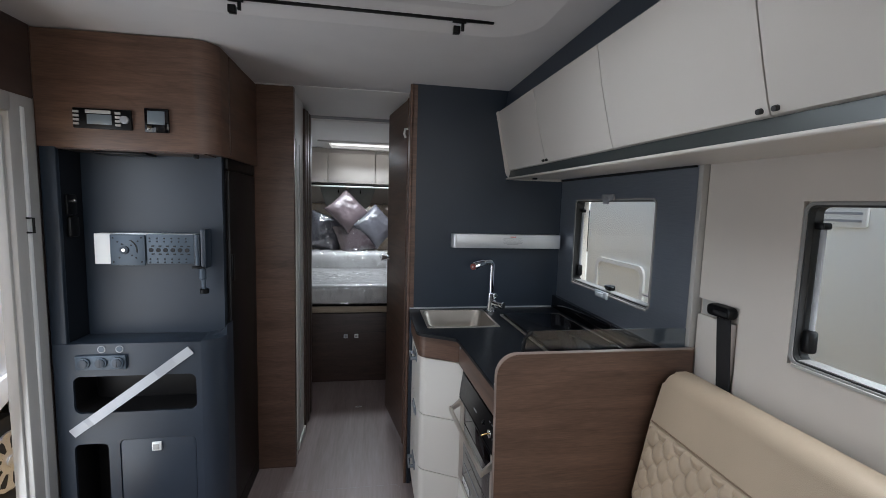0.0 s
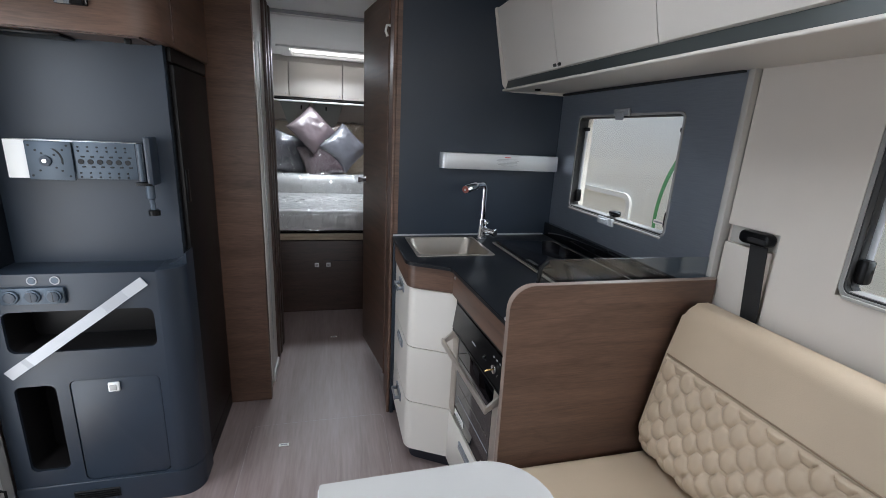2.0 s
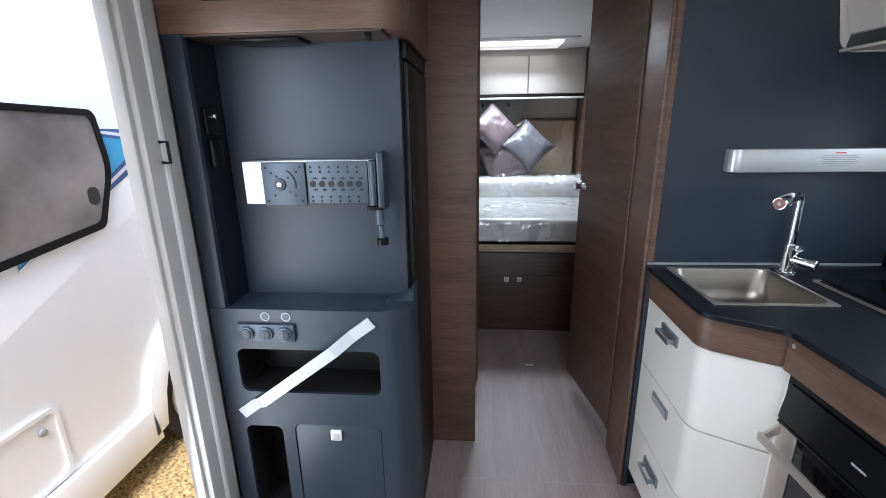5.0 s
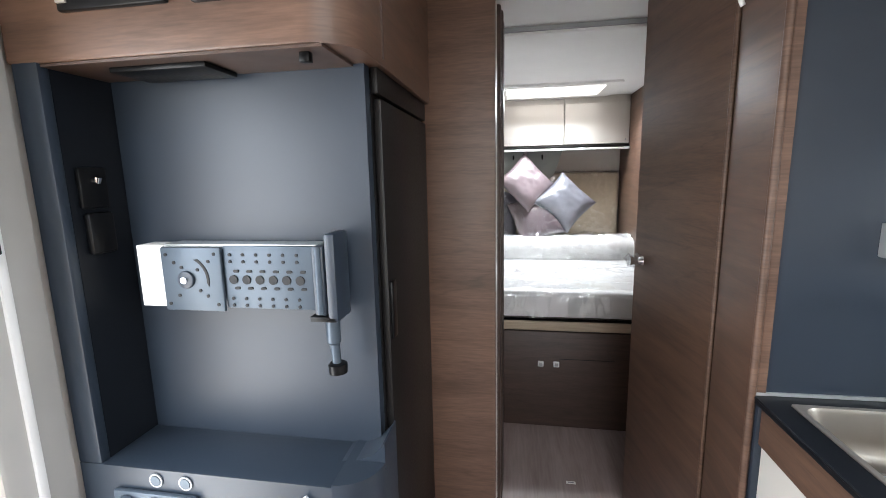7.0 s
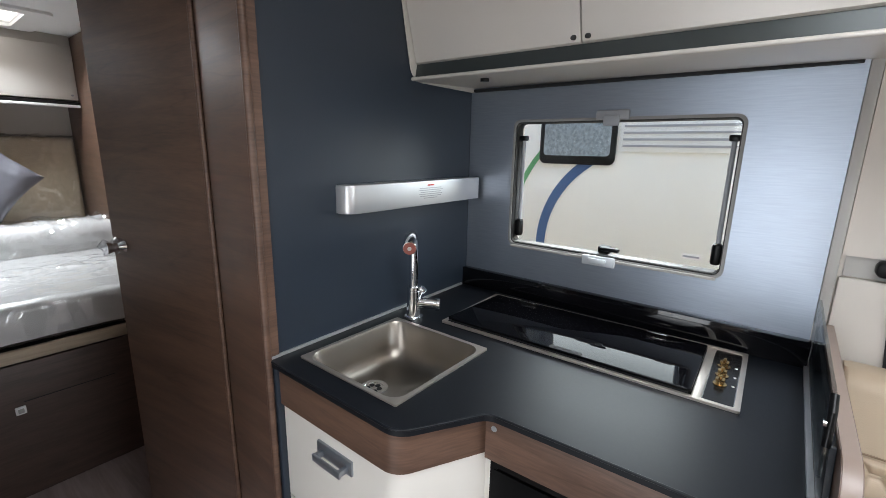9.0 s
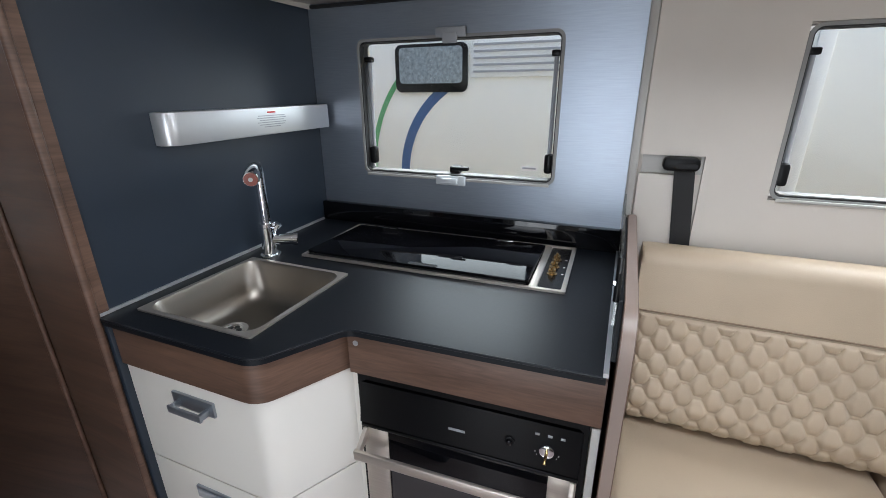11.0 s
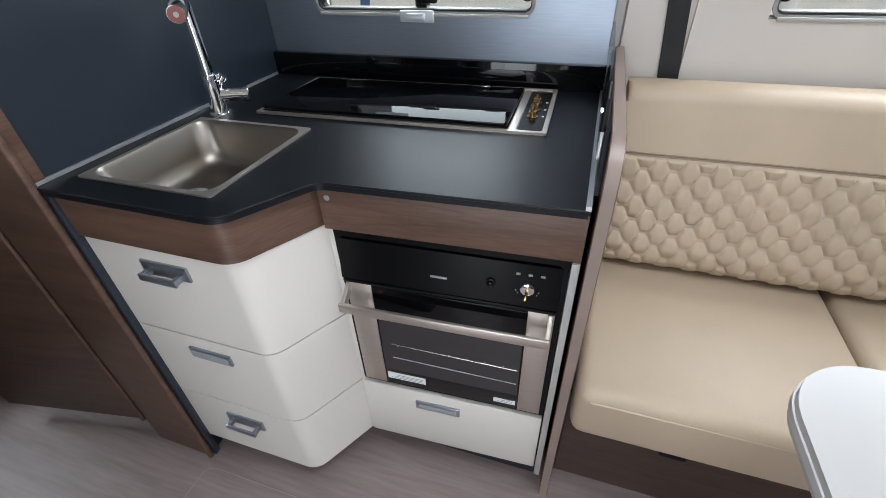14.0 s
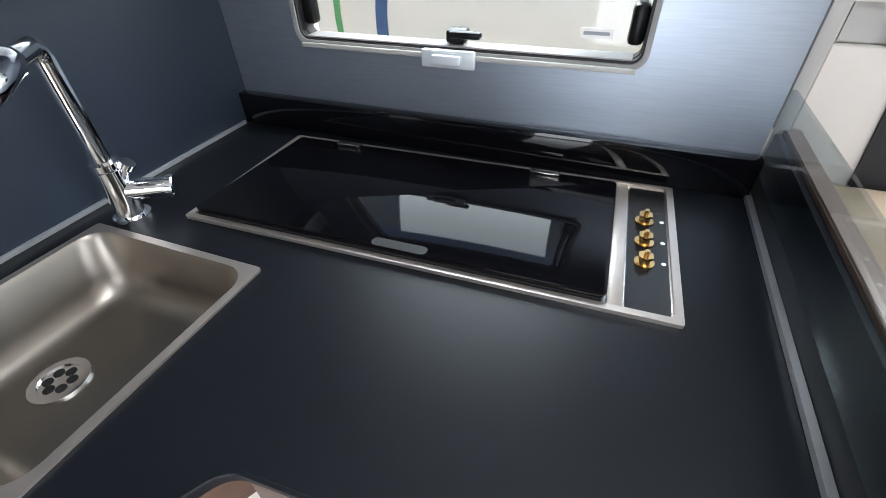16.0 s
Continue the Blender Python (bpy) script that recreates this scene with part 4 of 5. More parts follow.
for k, sy in enumerate((1.418, 1.395, 1.372)):
    part("symbol_bar", box(0.3735, 0.378, sy - 0.004, sy + 0.004, 0.771, 0.775), M_GREYPL, cpn)
od = part("door", box(0.374, 0.392, 1.338, 1.788, 0.350, 0.690, 0.003), M_GLOSSBLK, ov, "black glass oven door")
for a, b in ((1.728, 1.786), (1.340, 1.392)):
    part("steel_side", box(0.3715, 0.3745, a, b, 0.352, 0.684, 0.001), M_STEEL_BR, od, "brushed stainless strip")
part("steel_cap", box(0.366, 0.376, 1.338, 1.788, 0.688, 0.696, 0.002), M_DKPLAST, od)
gl = part("window_glass", box(0.3725, 0.3742, 1.396, 1.724, 0.405, 0.610, 0.0), shader("oven_glass", (0.035, 0.034, 0.036), 0.07, amount=0.1, scale=2, coat=0.3), od, "dark see-through oven glass")
for z, dy in ((0.500, 0.0), (0.452, 0.0)):
    part("rack_bar", tube([(0.3718, 1.40, z - 0.004), (0.3718, 1.70, z + 0.004)], 0.0012, 6), M_STEEL if z > 0.48 else M_GREYPL, gl, "chrome shelf wire")
for k in range(7):
    y = 1.43 + 0.042 * k
    part("rack_stud", box(0.3712, 0.3722, y, y + 0.004, 0.4985, 0.5045), M_STEEL, gl)
hd = part("handle", box(0.324, 0.333, 1.341, 1.785, 0.634, 0.657, 0.002), M_STEEL_BR, od, "flat stainless bar handle")
for y in (1.343, 1.774):
    part("handle_bracket", prism([(0.332, 0.636), (0.332, 0.655), (0.366, 0.686), (0.3716, 0.686), (0.3716, 0.660)], y, y + 0.009, "y", 0.001), M_STEEL_BR, hd)
for y0, y1, z0, z1 in ((1.622, 1.722, 0.370, 0.393), (1.398, 1.450, 0.365, 0.380)):
    lb = part("label", box(0.3728, 0.3738, y0, y1, z0, z1), M_PAPER, od, "white sticker with small print")
    for k in range(3):
        part("text_bar", box(0.3722, 0.3729, y0 + 0.006, y1 - 0.01 - 0.008 * k, z0 + 0.004 + k * 0.0055, z0 + 0.0055 + k * 0.0055), M_GREYPL, lb)

# oven and lower drawer follow the slightly skewed front
skew = Matrix(((1, -0.045, 0, 0.006 + 0.045 * 1.565), (0, 1, 0, 0), (0, 0, 1, 0), (0, 0, 0, 1)))
for ob in list(ov.children_recursive) + [dw, *dw.children_recursive]:
    ob.data.transform(skew)

# end panel and glass screen
ep = thing("end_panel", (0.68, 1.297, 0), "walnut kitchen end panel with rounded top corner and dark inner face", "panel")
eo = fillet([(0.995, 0.0, 0), (0.995, 1.044, 0), (0.362, 1.044, 0.065), (0.375, 0.0, 0)], 10)
part("veneer", prism(eo, 1.282, 1.304, "y", 0.003), M_WOOD, ep)
part("edge_band", ring(fillet([(0.995, 0.0, 0), (0.995, 1.0456, 0), (0.3604, 1.0456, 0.066), (0.3734, 0.0, 0)], 10), eo, 1.2835, 1.3025, "y"), shader("taupe_edge_band", (0.27, 0.205, 0.175), 0.4, amount=0.08), ep, "lighter taupe edge band")
part("inner_face", prism(fillet([(0.992, 0.945, 0), (0.992, 1.037, 0), (0.450, 1.037, 0.004), (0.405, 0.945, 0)], 10), 1.3045, 1.3125, "y", 0.001), M_TOP, ep, "black inner face above the worktop")
gs = thing("glass_screen", (0.7, 1.297, 1.05), "low smoked glass splash screen on the end panel", "glass screen")
gp = part("pane", prism(fillet([(0.985, 0.985, 0.004), (0.985, 1.104, 0.004), (0.458, 1.104, 0.03), (0.446, 0.985, 0.004)], 8), 1.314, 1.319, "y"), M_SCREEN, gs)
gp.visible_shadow = False
part("clip", tube([(0.448, 1.3165, 1.035), (0.455, 1.3165, 1.083), (0.474, 1.3165, 1.101)], 0.0055, 8), M_DKPLAST, gs, "black edge guard")
part("clip_screw", disc((0.452, 1.3205, 1.066), "y", 0.005, 0.004, 12), M_CHROME, gs)

# sink
sn = thing("sink", (0.42, 2.09, 0.80), "square stainless steel sink set into the worktop", "sink")
SX0, SX1, SY2, SY3 = 0.244, 0.568, 1.933, 2.246
sb = bmesh.new()
ro, ri = rrect(SX0, SX1, SY2, SY3, 0.006, 7), rrect(SX0 + 0.011, SX1 - 0.011, SY2 + 0.011, SY3 - 0.011, 0.035, 7)
ring(ro, ri, ZT + 0.0005, ZT + 0.004, "z", sb)
part("rim", sb, M_STEEL_BR, sn)
levels = [(0.0, 0.004, 0.035), (0.003, -0.003, 0.037), (0.010, -0.06, 0.05), (0.018, -0.085, 0.05), (0.030, -0.097, 0.05), (0.050, -0.102, 0.05), (0.09, -0.103, 0.045)]
bb = bmesh.new()
prev = None
for ins, dz, r in levels:
    row = [bb.verts.new((u, v, ZT + dz)) for u, v in rrect(SX0 + 0.011 + ins, SX1 - 0.011 - ins, SY2 + 0.011 + ins, SY3 - 0.011 - ins, r, 7)]
    if prev:
        for i in range(len(row)):
            bb.faces.new((prev[i], prev[(i + 1) % len(row)], row[(i + 1) % len(row)], row[i]))
    prev = row
bb.faces.new(prev)
part("bowl", bb, M_SINK, sn, sharp=60)
DX, DY, DZ = 0.380, 2.145, ZT - 0.103
dn2 = part("drain", ring([(DX + 0.036 * math.cos(a * 0.2618), DY + 0.036 * math.sin(a * 0.2618)) for a in range(24)], [(DX + 0.026 * math.cos(a * 0.2618), DY + 0.026 * math.sin(a * 0.2618)) for a in range(24)], DZ + 0.0005, DZ + 0.004, "z"), M_CHROME, sn, "chrome strainer")
part("strainer", disc((DX, DY, DZ + 0.0004), "z", 0.026, 0.0014, 24), M_CHROME, dn2)
for k in range(6):
    a = k * math.pi / 3
    part("strainer_hole", disc((DX + 0.015 * math.cos(a), DY + 0.015 * math.sin(a), DZ + 0.0019), "z", 0.0068, 0.0006, 12), M_HOLE, dn2)

# tap
tp = thing("mixer_tap", (0.605, 2.222, ZT), "chrome mixer tap with angled spout", "tap")
TX, TY = 0.601, 2.212
sd = Vector((-0.78, -0.62, 0)).normalized()
part("base", tube([(TX, TY, ZT), (TX, TY, ZT + 0.008), (TX, TY, ZT + 0.009)], [0.027, 0.027, 0.022], 20), M_CHROME, tp)
part("body", tube([(TX, TY, ZT + 0.008), (TX, TY, ZT + 0.085), (TX, TY, ZT + 0.088)], [0.020, 0.019, 0.016], 18), M_CHROME, tp)
part("collar", tube([(TX, TY, ZT + 0.088), (TX, TY, ZT + 0.097)], 0.0195, 18), M_CHROME, tp)
tops = [(TX, TY, ZT + 0.095), (TX, TY, ZT + 0.235)]
for k in range(1, 7):
    a = radians(15 * k)
    tops.append((TX + sd.x * 0.022 * (1 - math.cos(a)), TY + sd.y * 0.022 * (1 - math.cos(a)), ZT + 0.235 + 0.022 * math.sin(a)))
tops.append((TX + sd.x * 0.075, TY + sd.y * 0.075, ZT + 0.256))
sp2 = part("spout", tube(tops, 0.0125, 14), M_CHROME, tp)
h0 = Vector((TX + sd.x * 0.07, TY + sd.y * 0.07, ZT + 0.256))
h1 = h0 + sd * 0.085 + Vector((0, 0, -0.012))
part("head", tube([h0, h0 + (h1 - h0) * 0.15, h1 - (h1 - h0) * 0.1, h1], [0.015, 0.019, 0.019, 0.017], 16), M_CHROME, sp2)
part("aerator", tube([h1, h1 + (h1 - h0).normalized() * 0.003], 0.0155, 16), shader("red_brown_tap_cap", (0.22, 0.055, 0.04), 0.3, amount=0.2), sp2, "red-brown spout cap")
part("cap_stud", tube([h1 + (h1 - h0).normalized() * 0.003, h1 + (h1 - h0).normalized() * 0.0045], 0.005, 12), M_LIGHTGREY, sp2)
lb0, lb1 = Vector((TX - 0.004, TY + 0.006, ZT + 0.050)), Vector((TX + 0.040, TY - 0.050, ZT + 0.044))
ld = (lb1 - lb0).normalized()
lv = part("lever_barrel", tube([lb0, lb1, lb1 + ld * 0.001, lb1 + ld * 0.010, lb1 + ld * 0.012], [0.0165, 0.0150, 0.0185, 0.0185, 0.0165], 18), M_CHROME, tp, "chrome mixer barrel with ringed end")
part("lever", tube([lb0 + ld * 0.020 + Vector((0, 0, 0.012)), lb0 + ld * 0.022 + Vector((0.004, -0.006, 0.034)), lb0 + ld * 0.022 + Vector((0.005, -0.007, 0.036)), lb0 + ld * 0.023 + Vector((0.008, -0.012, 0.044))], [0.005, 0.005, 0.011, 0.011], 14), M_CHROME, lv)

# hob
hb2 = thing("gas_hob", (0.8, 1.77, ZT), "built-in hob with black glass lid and brass tap stems", "hob")
HX0, HX1, HY0, HY1 = 0.634, 0.942, 1.422, 2.131
part("tray", prism(rrect(HX0, HX1, HY0, HY1, 0.004), ZT + 0.0005, ZT + 0.003, "z"), M_STEEL, hb2)
part("edge", ring(rrect(HX0, HX1, HY0, HY1, 0.004), rrect(HX0 + 0.010, HX1 - 0.006, HY0 + 0.010, HY1 - 0.010, 0.006), ZT + 0.003, ZT + 0.0085, "z"), M_STEEL_BR, hb2, "stainless surround")
TIP = Matrix.Translation((HX1 - 0.01, 0, ZT + 0.004)) @ Matrix.Rotation(radians(1.8), 4, "Y") @ Matrix.Translation((-HX1 + 0.01, 0, -ZT - 0.004))
lid = prism(rrect(HX0 + 0.012, HX1 - 0.008, 1.507, HY1 - 0.012, 0.008), ZT + 0.004, ZT + 0.010, "z", 0.0015)
lid.transform(TIP)
lid = part("lid", lid, M_LID, hb2, "polished black glass lid")
part("lid_rim", box(HX0 + 0.0125, HX0 + 0.018, 1.512, HY1 - 0.016, ZT + 0.003, ZT + 0.0105), M_HOLE, hb2)
part("divider", box(HX0 + 0.010, HX1 - 0.006, 1.488, 1.506, ZT + 0.003, ZT + 0.0058, 0.001), M_STEEL_BR, hb2)
cut = prism(rrect(HX0 + 0.0125, HX0 + 0.030, 1.735, 1.815, 0.007), ZT + 0.0098, ZT + 0.0106, "z")
cut.transform(TIP)
part("finger_cut", cut, M_HOLE, lid)
for y in (1.60, 1.98):
    part("lid_hinge", box(HX1 - 0.020, HX1 - 0.008, y, y + 0.05, ZT + 0.010, ZT + 0.013, 0.001), M_STEEL, hb2)
    part("lid_pad", disc((HX1 - 0.065, y + 0.0, ZT + 0.0098), "z", 0.008, 0.001, 14), M_LIGHTGREY, hb2)
cs = part("control_strip", prism(rrect(HX0 + 0.014, HX1 - 0.012, 1.434, 1.486, 0.004), ZT + 0.003, ZT + 0.0048, "z"), shader("hob_dark_panel", (0.012, 0.0115, 0.0115), 0.22, amount=0.1, spec=0.3), hb2, "dark control strip")
for k, x in enumerate((0.738, 0.784, 0.836)):
    st = part("tap_stem", tube([(x, 1.464, ZT + 0.0045), (x, 1.464, ZT + 0.014), (x, 1.464, ZT + 0.0145), (x, 1.464, ZT + 0.025)], [0.008, 0.0065, 0.0035, 0.0032], 10), M_BRASS, cs, "bare brass gas tap stem")
    part("collar", disc((x, 1.464, ZT + 0.0046), "z", 0.013, 0.002, 8), M_BRASS, st)
    part("nut", disc((x, 1.464, ZT + 0.014), "z", 0.010, 0.004, 6), M_BRASS, st)
    part("mark", disc((x + 0.004, 1.440, ZT + 0.0048), "z", 0.003, 0.0005, 10), M_PAPER, cs)

# the hob sits a little askew in the worktop
hob_turn = Matrix.Translation((0.79, 1.775, 0)) @ Matrix.Rotation(radians(1.6), 4, "Z") @ Matrix.Translation((-0.79, -1.775, 0))
for ob in hb2.children_recursive:
    ob.data.transform(hob_turn)

# spotlight shelf bar
sh = thing("spice_shelf", (0.67, 2.26, 1.26), "white and aluminium shelf bar with rounded end", "shelf")
so2 = fillet([(0.400, YB + 0.002, 0.0), (0.400, 2.246, 0.030), (0.972, 2.250, 0.0), (0.972, YB + 0.012, 0)], 8)
lbx = part("bar", prism(so2, 1.257, 1.328, "z", 0.002), M_ALU, sh)
part("title_bar", box(0.700, 0.730, 2.2470, 2.2486, 1.3135, 1.3175), M_RED, lbx, "red heading")
for k in range(6):
    w = (0.050, 0.055, 0.046, 0.053, 0.048, 0.030)[k]
    part("text_bar", box(0.715 - w, 0.715 + w, 2.2470, 2.2486, 1.3060 - 0.0058 * k, 1.3078 - 0.0058 * k), M_GREYPL, lbx)

# ---- windows ----


def window(tag, y0, y1, z0, z1, label, category="window"):
    w = thing(tag, (XW, (y0 + y1) / 2, z0), label, category, kind="structure")
    part("window_frame", ring(rrect(y0 - 0.002, y1 + 0.002, z0 - 0.002, z1 + 0.002, 0.024, 6), rrect(y0 + 0.006, y1 - 0.006, z0 + 0.006, z1 - 0.006, 0.018, 6), 0.987, 0.9905, "x"), M_FRAME, w, "grey frame")
    part("bottom_rail", box(0.980, 0.9865, y0 + 0.012, y1 - 0.012, z0 - 0.006, z0 + 0.002, 0.002), M_LIGHTGREY, w, "pale lower blind rail")
    part("reveal", ring(rrect(y0 + 0.003, y1 - 0.003, z0 + 0.003, z1 - 0.003, 0.02, 6), rrect(y0 + 0.009, y1 - 0.009, z0 + 0.009, z1 - 0.009, 0.016, 6), 0.9905, 1.006, "x"), M_RUBBER, w)
    part("seal", ring(rrect(y0 + 0.004, y1 - 0.004, z0 + 0.004, z1 - 0.004, 0.02, 6), rrect(y0 + 0.010, y1 - 0.010, z0 + 0.010, z1 - 0.010, 0.016, 6), 1.006, 1.030, "x"), M_RUBBER, w, "black rubber seal")
    part("sill_strip", box(0.9915, 1.029, y0 + 0.02, y1 - 0.02, z0 + 0.0102, z0 + 0.0125), M_FRAME, w, "grey sill strip")
    p = part("pane", prism(rrect(y0 + 0.005, y1 - 0.005, z0 + 0.005, z1 - 0.005, 0.02, 6), 1.0302, 1.0342, "x"), M_GLASS, w)
    p.visible_shadow = False
    ym = (y0 + y1) / 2
    lt = part("blind_latch", box(0.972, 0.985, ym - 0.048, ym + 0.048, z0 - 0.020, z0 + 0.010, 0.004), M_CLEARPL, w, "clear plastic blind latch")
    part("latch_tab", box(0.962, 0.975, ym - 0.026, ym + 0.026, z0 - 0.012, z0 + 0.004, 0.003), M_CLEARPL, lt)
    lt = part("blind_latch", box(0.974, 0.985, ym - 0.045, ym + 0.045, z1 - 0.006, z1 + 0.020, 0.004), M_GREYPL, w, "grey blind latch")
    part("latch_tab", box(0.968, 0.976, ym - 0.022, ym + 0.022, z1 - 0.022, z1 + 0.006, 0.003), M_GREYPL, lt)
    ha = part("window_catch", box(0.998, 1.030, ym - 0.022, ym + 0.012, z0 + 0.014, z0 + 0.036, 0.005), M_DKPLAST, w, "black window catch")
    part("catch_lever", box(0.988, 1.006, ym - 0.052, ym + 0.004, z0 + 0.024, z0 + 0.036, 0.005), M_DKPLAST, ha)
    for y, s in ((y0 + 0.022, 1), (y1 - 0.022, -1)):
        sy = part("stay", tube([(1.018, y, z0 + 0.06), (1.020, y, z1 - 0.055)], 0.006, 8), M_GREYPL, w, "window stay arm")
        part("stay_knob", box(1.002, 1.029, y - 0.012, y + 0.012, z0 + 0.028, z0 + 0.085, 0.008), M_DKPLAST, sy, "black locking knob")
        part("stay_pivot", box(1.004, 1.029, y - 0.012, y + 0.012, z1 - 0.062, z1 - 0.046, 0.004), M_DKPLAST, sy)
    st = part("sticker", box(1.0285, 1.030, y0 + 0.055, y0 + 0.105, z0 + 0.030, z0 + 0.045), M_PAPER, w, "small approval sticker")
    part("text_bar", box(1.0275, 1.0286, y0 + 0.060, y0 + 0.100, z0 + 0.035, z0 + 0.040), M_GREYPL, st)
    return w


window("window_1", *WIN1, "hinged acrylic kitchen window with grey frame")
for ob in window("window_2", *WIN2, "hinged acrylic saloon window with grey frame").children_recursive:
    ob.data.transform(Matrix.Translation((XS - 0.9865, 0, 0)))

# ---- overhead lockers ----


def sloped(bm):
    for v in bm.verts:
        v.co.z += 0.008 * (v.co.y - 1.82)
    return bm


JOINTS = [2.291, 1.810, 1.312, 0.800, 0.290, -0.22, -0.73]
for k, (b, a) in enumerate(zip(JOINTS, JOINTS[1:])):
    lk = thing("overhead_locker", (0.85, (a + b) / 2, 1.66), "satin cream overhead locker with curved flush door", "locker", "overhead lockers")
    part("body", sloped(box(0.74, 0.985, a, b, 1.66, 1.94)), M_OVER, lk)
    outer = [(0.735, 1.648), (0.702, 1.648), (0.693, 1.652), (0.686, 1.674), (0.668, 1.74), (0.646, 1.828), (0.632, 1.902), (0.624, 1.936), (0.630, 1.942), (0.735, 1.944)]
    d = part("door", sloped(prism(outer, a + 0.0018, b - 0.0018, "y", 0.0015)), M_OVER, lk, "curved cream door")
    side = a if k % 2 == 0 else b
    yk = side + (0.016 if k % 2 == 0 else -0.016)
    part("push_knob", sloped(tube([(0.694, yk, 1.662), (0.682, yk, 1.659)], [0.0058, 0.0050], 12)), M_RUBBER, d, "small dark push knob")
solid("locker_rail", sloped(prism([(0.692, 1.611), (0.700, 1.648), (0.99, 1.648), (0.99, 1.628)], -0.73, 2.292, "y")), shader("grey_rail", (0.045, 0.052, 0.052), 0.35, metal=0.3, amount=0.08), "dark grey recessed rail under the lockers", "trim", "structure")
solid("locker_lip", sloped(prism(fillet([(0.674, 1.602, 0.004), (0.678, 1.612, 0.003), (1.018, 1.629, 0), (1.018, 1.618, 0)], 4), -0.73, 2.294, "y", 0.002)), M_OVER, "cream lip and underside below the lockers", "trim", "structure")
solid("locker_end", prism(fillet([(0.682, 1.606, 0.05), (0.612, 1.946, 0.01), (0.99, 1.946, 0), (0.99, 1.606, 0)], 8), 2.2925, 2.2965, "y"), M_OVER, "cream shaped end cheek of the lockers", "panel", "structure")
solid("locker_top_panel", prism([(0.655, 1.93), (0.672, 2.045), (0.99, 2.045), (0.99, 1.93)], -0.73, 2.292, "y"), M_SLATE, "slate-grey panel above the lockers", "panel", "structure")
solid("locker_shadow_gap", box(0.976, 0.991, 1.33, 2.285, 1.607, 1.6155), M_HOLE, "black gap between the locker underside and the splashback", "trim", "structure")
dl = solid("downlight", disc((0.76, 2.10, 1.600), "z", 0.012, 0.008, 14), M_DKPLAST, "tiny black under-locker fitting", "light fitting")

# ---- seating ----
SY0, SY1 = -0.6, 1.272


def seat_cushion(y0, y1):
    return box(0.352, 0.97, y0, y1, 0.362, 0.512, 0.030, seg=4)


sf = thing("bench", (0.66, 0.3, 0.0), "beige leatherette bench with quilted backrest on a dark walnut base", "bench")
for a, b in ((0.690, SY1), (-0.6, 0.684)):
    c = part("seat_cushion", seat_cushion(a, b), M_LEATHER, sf, "smooth beige leatherette seat cushion")
    part("piping", tube([(0.356, a + 0.03, 0.488), (0.354, b - 0.03, 0.488)], 0.0035, 6), M_LEATHER, c, "stitched front piping")
part("base", box(0.46, 0.97, -0.6, SY1, 0.0, 0.361), M_WOOD_DK, sf, "dark walnut base")
part("fixing_strap", box(0.40, 0.46, 1.00, 1.06, 0.29, 0.360, 0.006), M_DKPLAST, sf, "black strap under the seat")
part("fixing_strap", box(0.43, 0.46, 1.075, 1.13, 0.26, 0.30, 0.006), M_DKPLAST, sf, "black strap under the seat")

BP = [(0.990, 0.515, 0.02), (0.828, 0.515, 0.035), (0.800, 0.60, 0.05), (0.846, 0.835, 0.10), (0.885, 0.985, 0.045), (0.985, 0.985, 0.03)]
bk = part("backrest", prism(fillet(BP, 6), SY0, SY1 - 0.012, "y", 0.012, seg=3), M_LEATHER, sf, "beige leatherette backrest with quilted lower band")


def quilt(y0, y1):
    """Padded hexagon band between wavy stitched seams."""
    bm = bmesh.new()
    pitch, period, amp = 0.0335, 0.068, 0.0130

    def seam(k, y):
        f = (y / period) % 1.0
        t = min(1.0, max(-1.0, 2.1 * (abs(2 * f - 1) * 2 - 1)))
        return k * pitch + (amp if k % 2 else -amp) * t

    path = [(0.8300, 0.530), (0.806, 0.560), (0.8005, 0.600), (0.8420, 0.832)]
    seg = [math.dist(a, b) for a, b in zip(path, path[1:])]
    total = sum(seg)
    nv, nu = 120, int((y1 - y0) / 0.0034)
    grid = []
    for i in range(nu + 1):
        y = y0 + (y1 - y0) * i / nu
        col = []
        for j in range(nv + 1):
            s = total * j / nv
            r, k = s, 0
            while k < 2 and r > seg[k]:
                r -= seg[k]
                k += 1
            a, b = Vector(path[k]), Vector(path[k + 1])
            p = a.lerp(b, min(1, r / seg[k]))
            d = (b - a).normalized()
            nrm = Vector((-d.y, d.x))
            c = int(s / pitch)
            for kk in (c - 1, c, c + 1):
                lo, hi = seam(kk, y), seam(kk + 1, y)
                if lo <= s < hi:
                    break
            w = hi - lo
            t = (s - lo) / w if w > 0 else 0
            h = 0.0110 * (max(0.0, 4 * t * (1 - t)) ** 0.5) * min(1.0, (w + 0.004) / 0.046)
            edge = min(1.0, s / 0.01, (total - s) / 0.006, (y - y0) / 0.008, (y1 - y) / 0.008)
            h = (h + 0.002) * max(0.0, edge) - 0.001
            col.append(bm.verts.new((p.x + nrm.x * h, y, p.y + nrm.y * h)))
        grid.append(col)
    for a, b in zip(grid, grid[1:]):
        for j in range(nv):
            bm.faces.new((a[j], a[j + 1], b[j + 1], b[j]))
    return bm


part("quilted_band", quilt(-0.2, SY1 - 0.022), M_LEATHER, bk, "quilted wavy hexagon leatherette", 70)
part("seam", tube([(0.8445, SY0, 0.838), (0.8445, SY1 - 0.02, 0.838)], 0.0022, 6), M_LEATHER_DK, bk, "dark stitched seam")

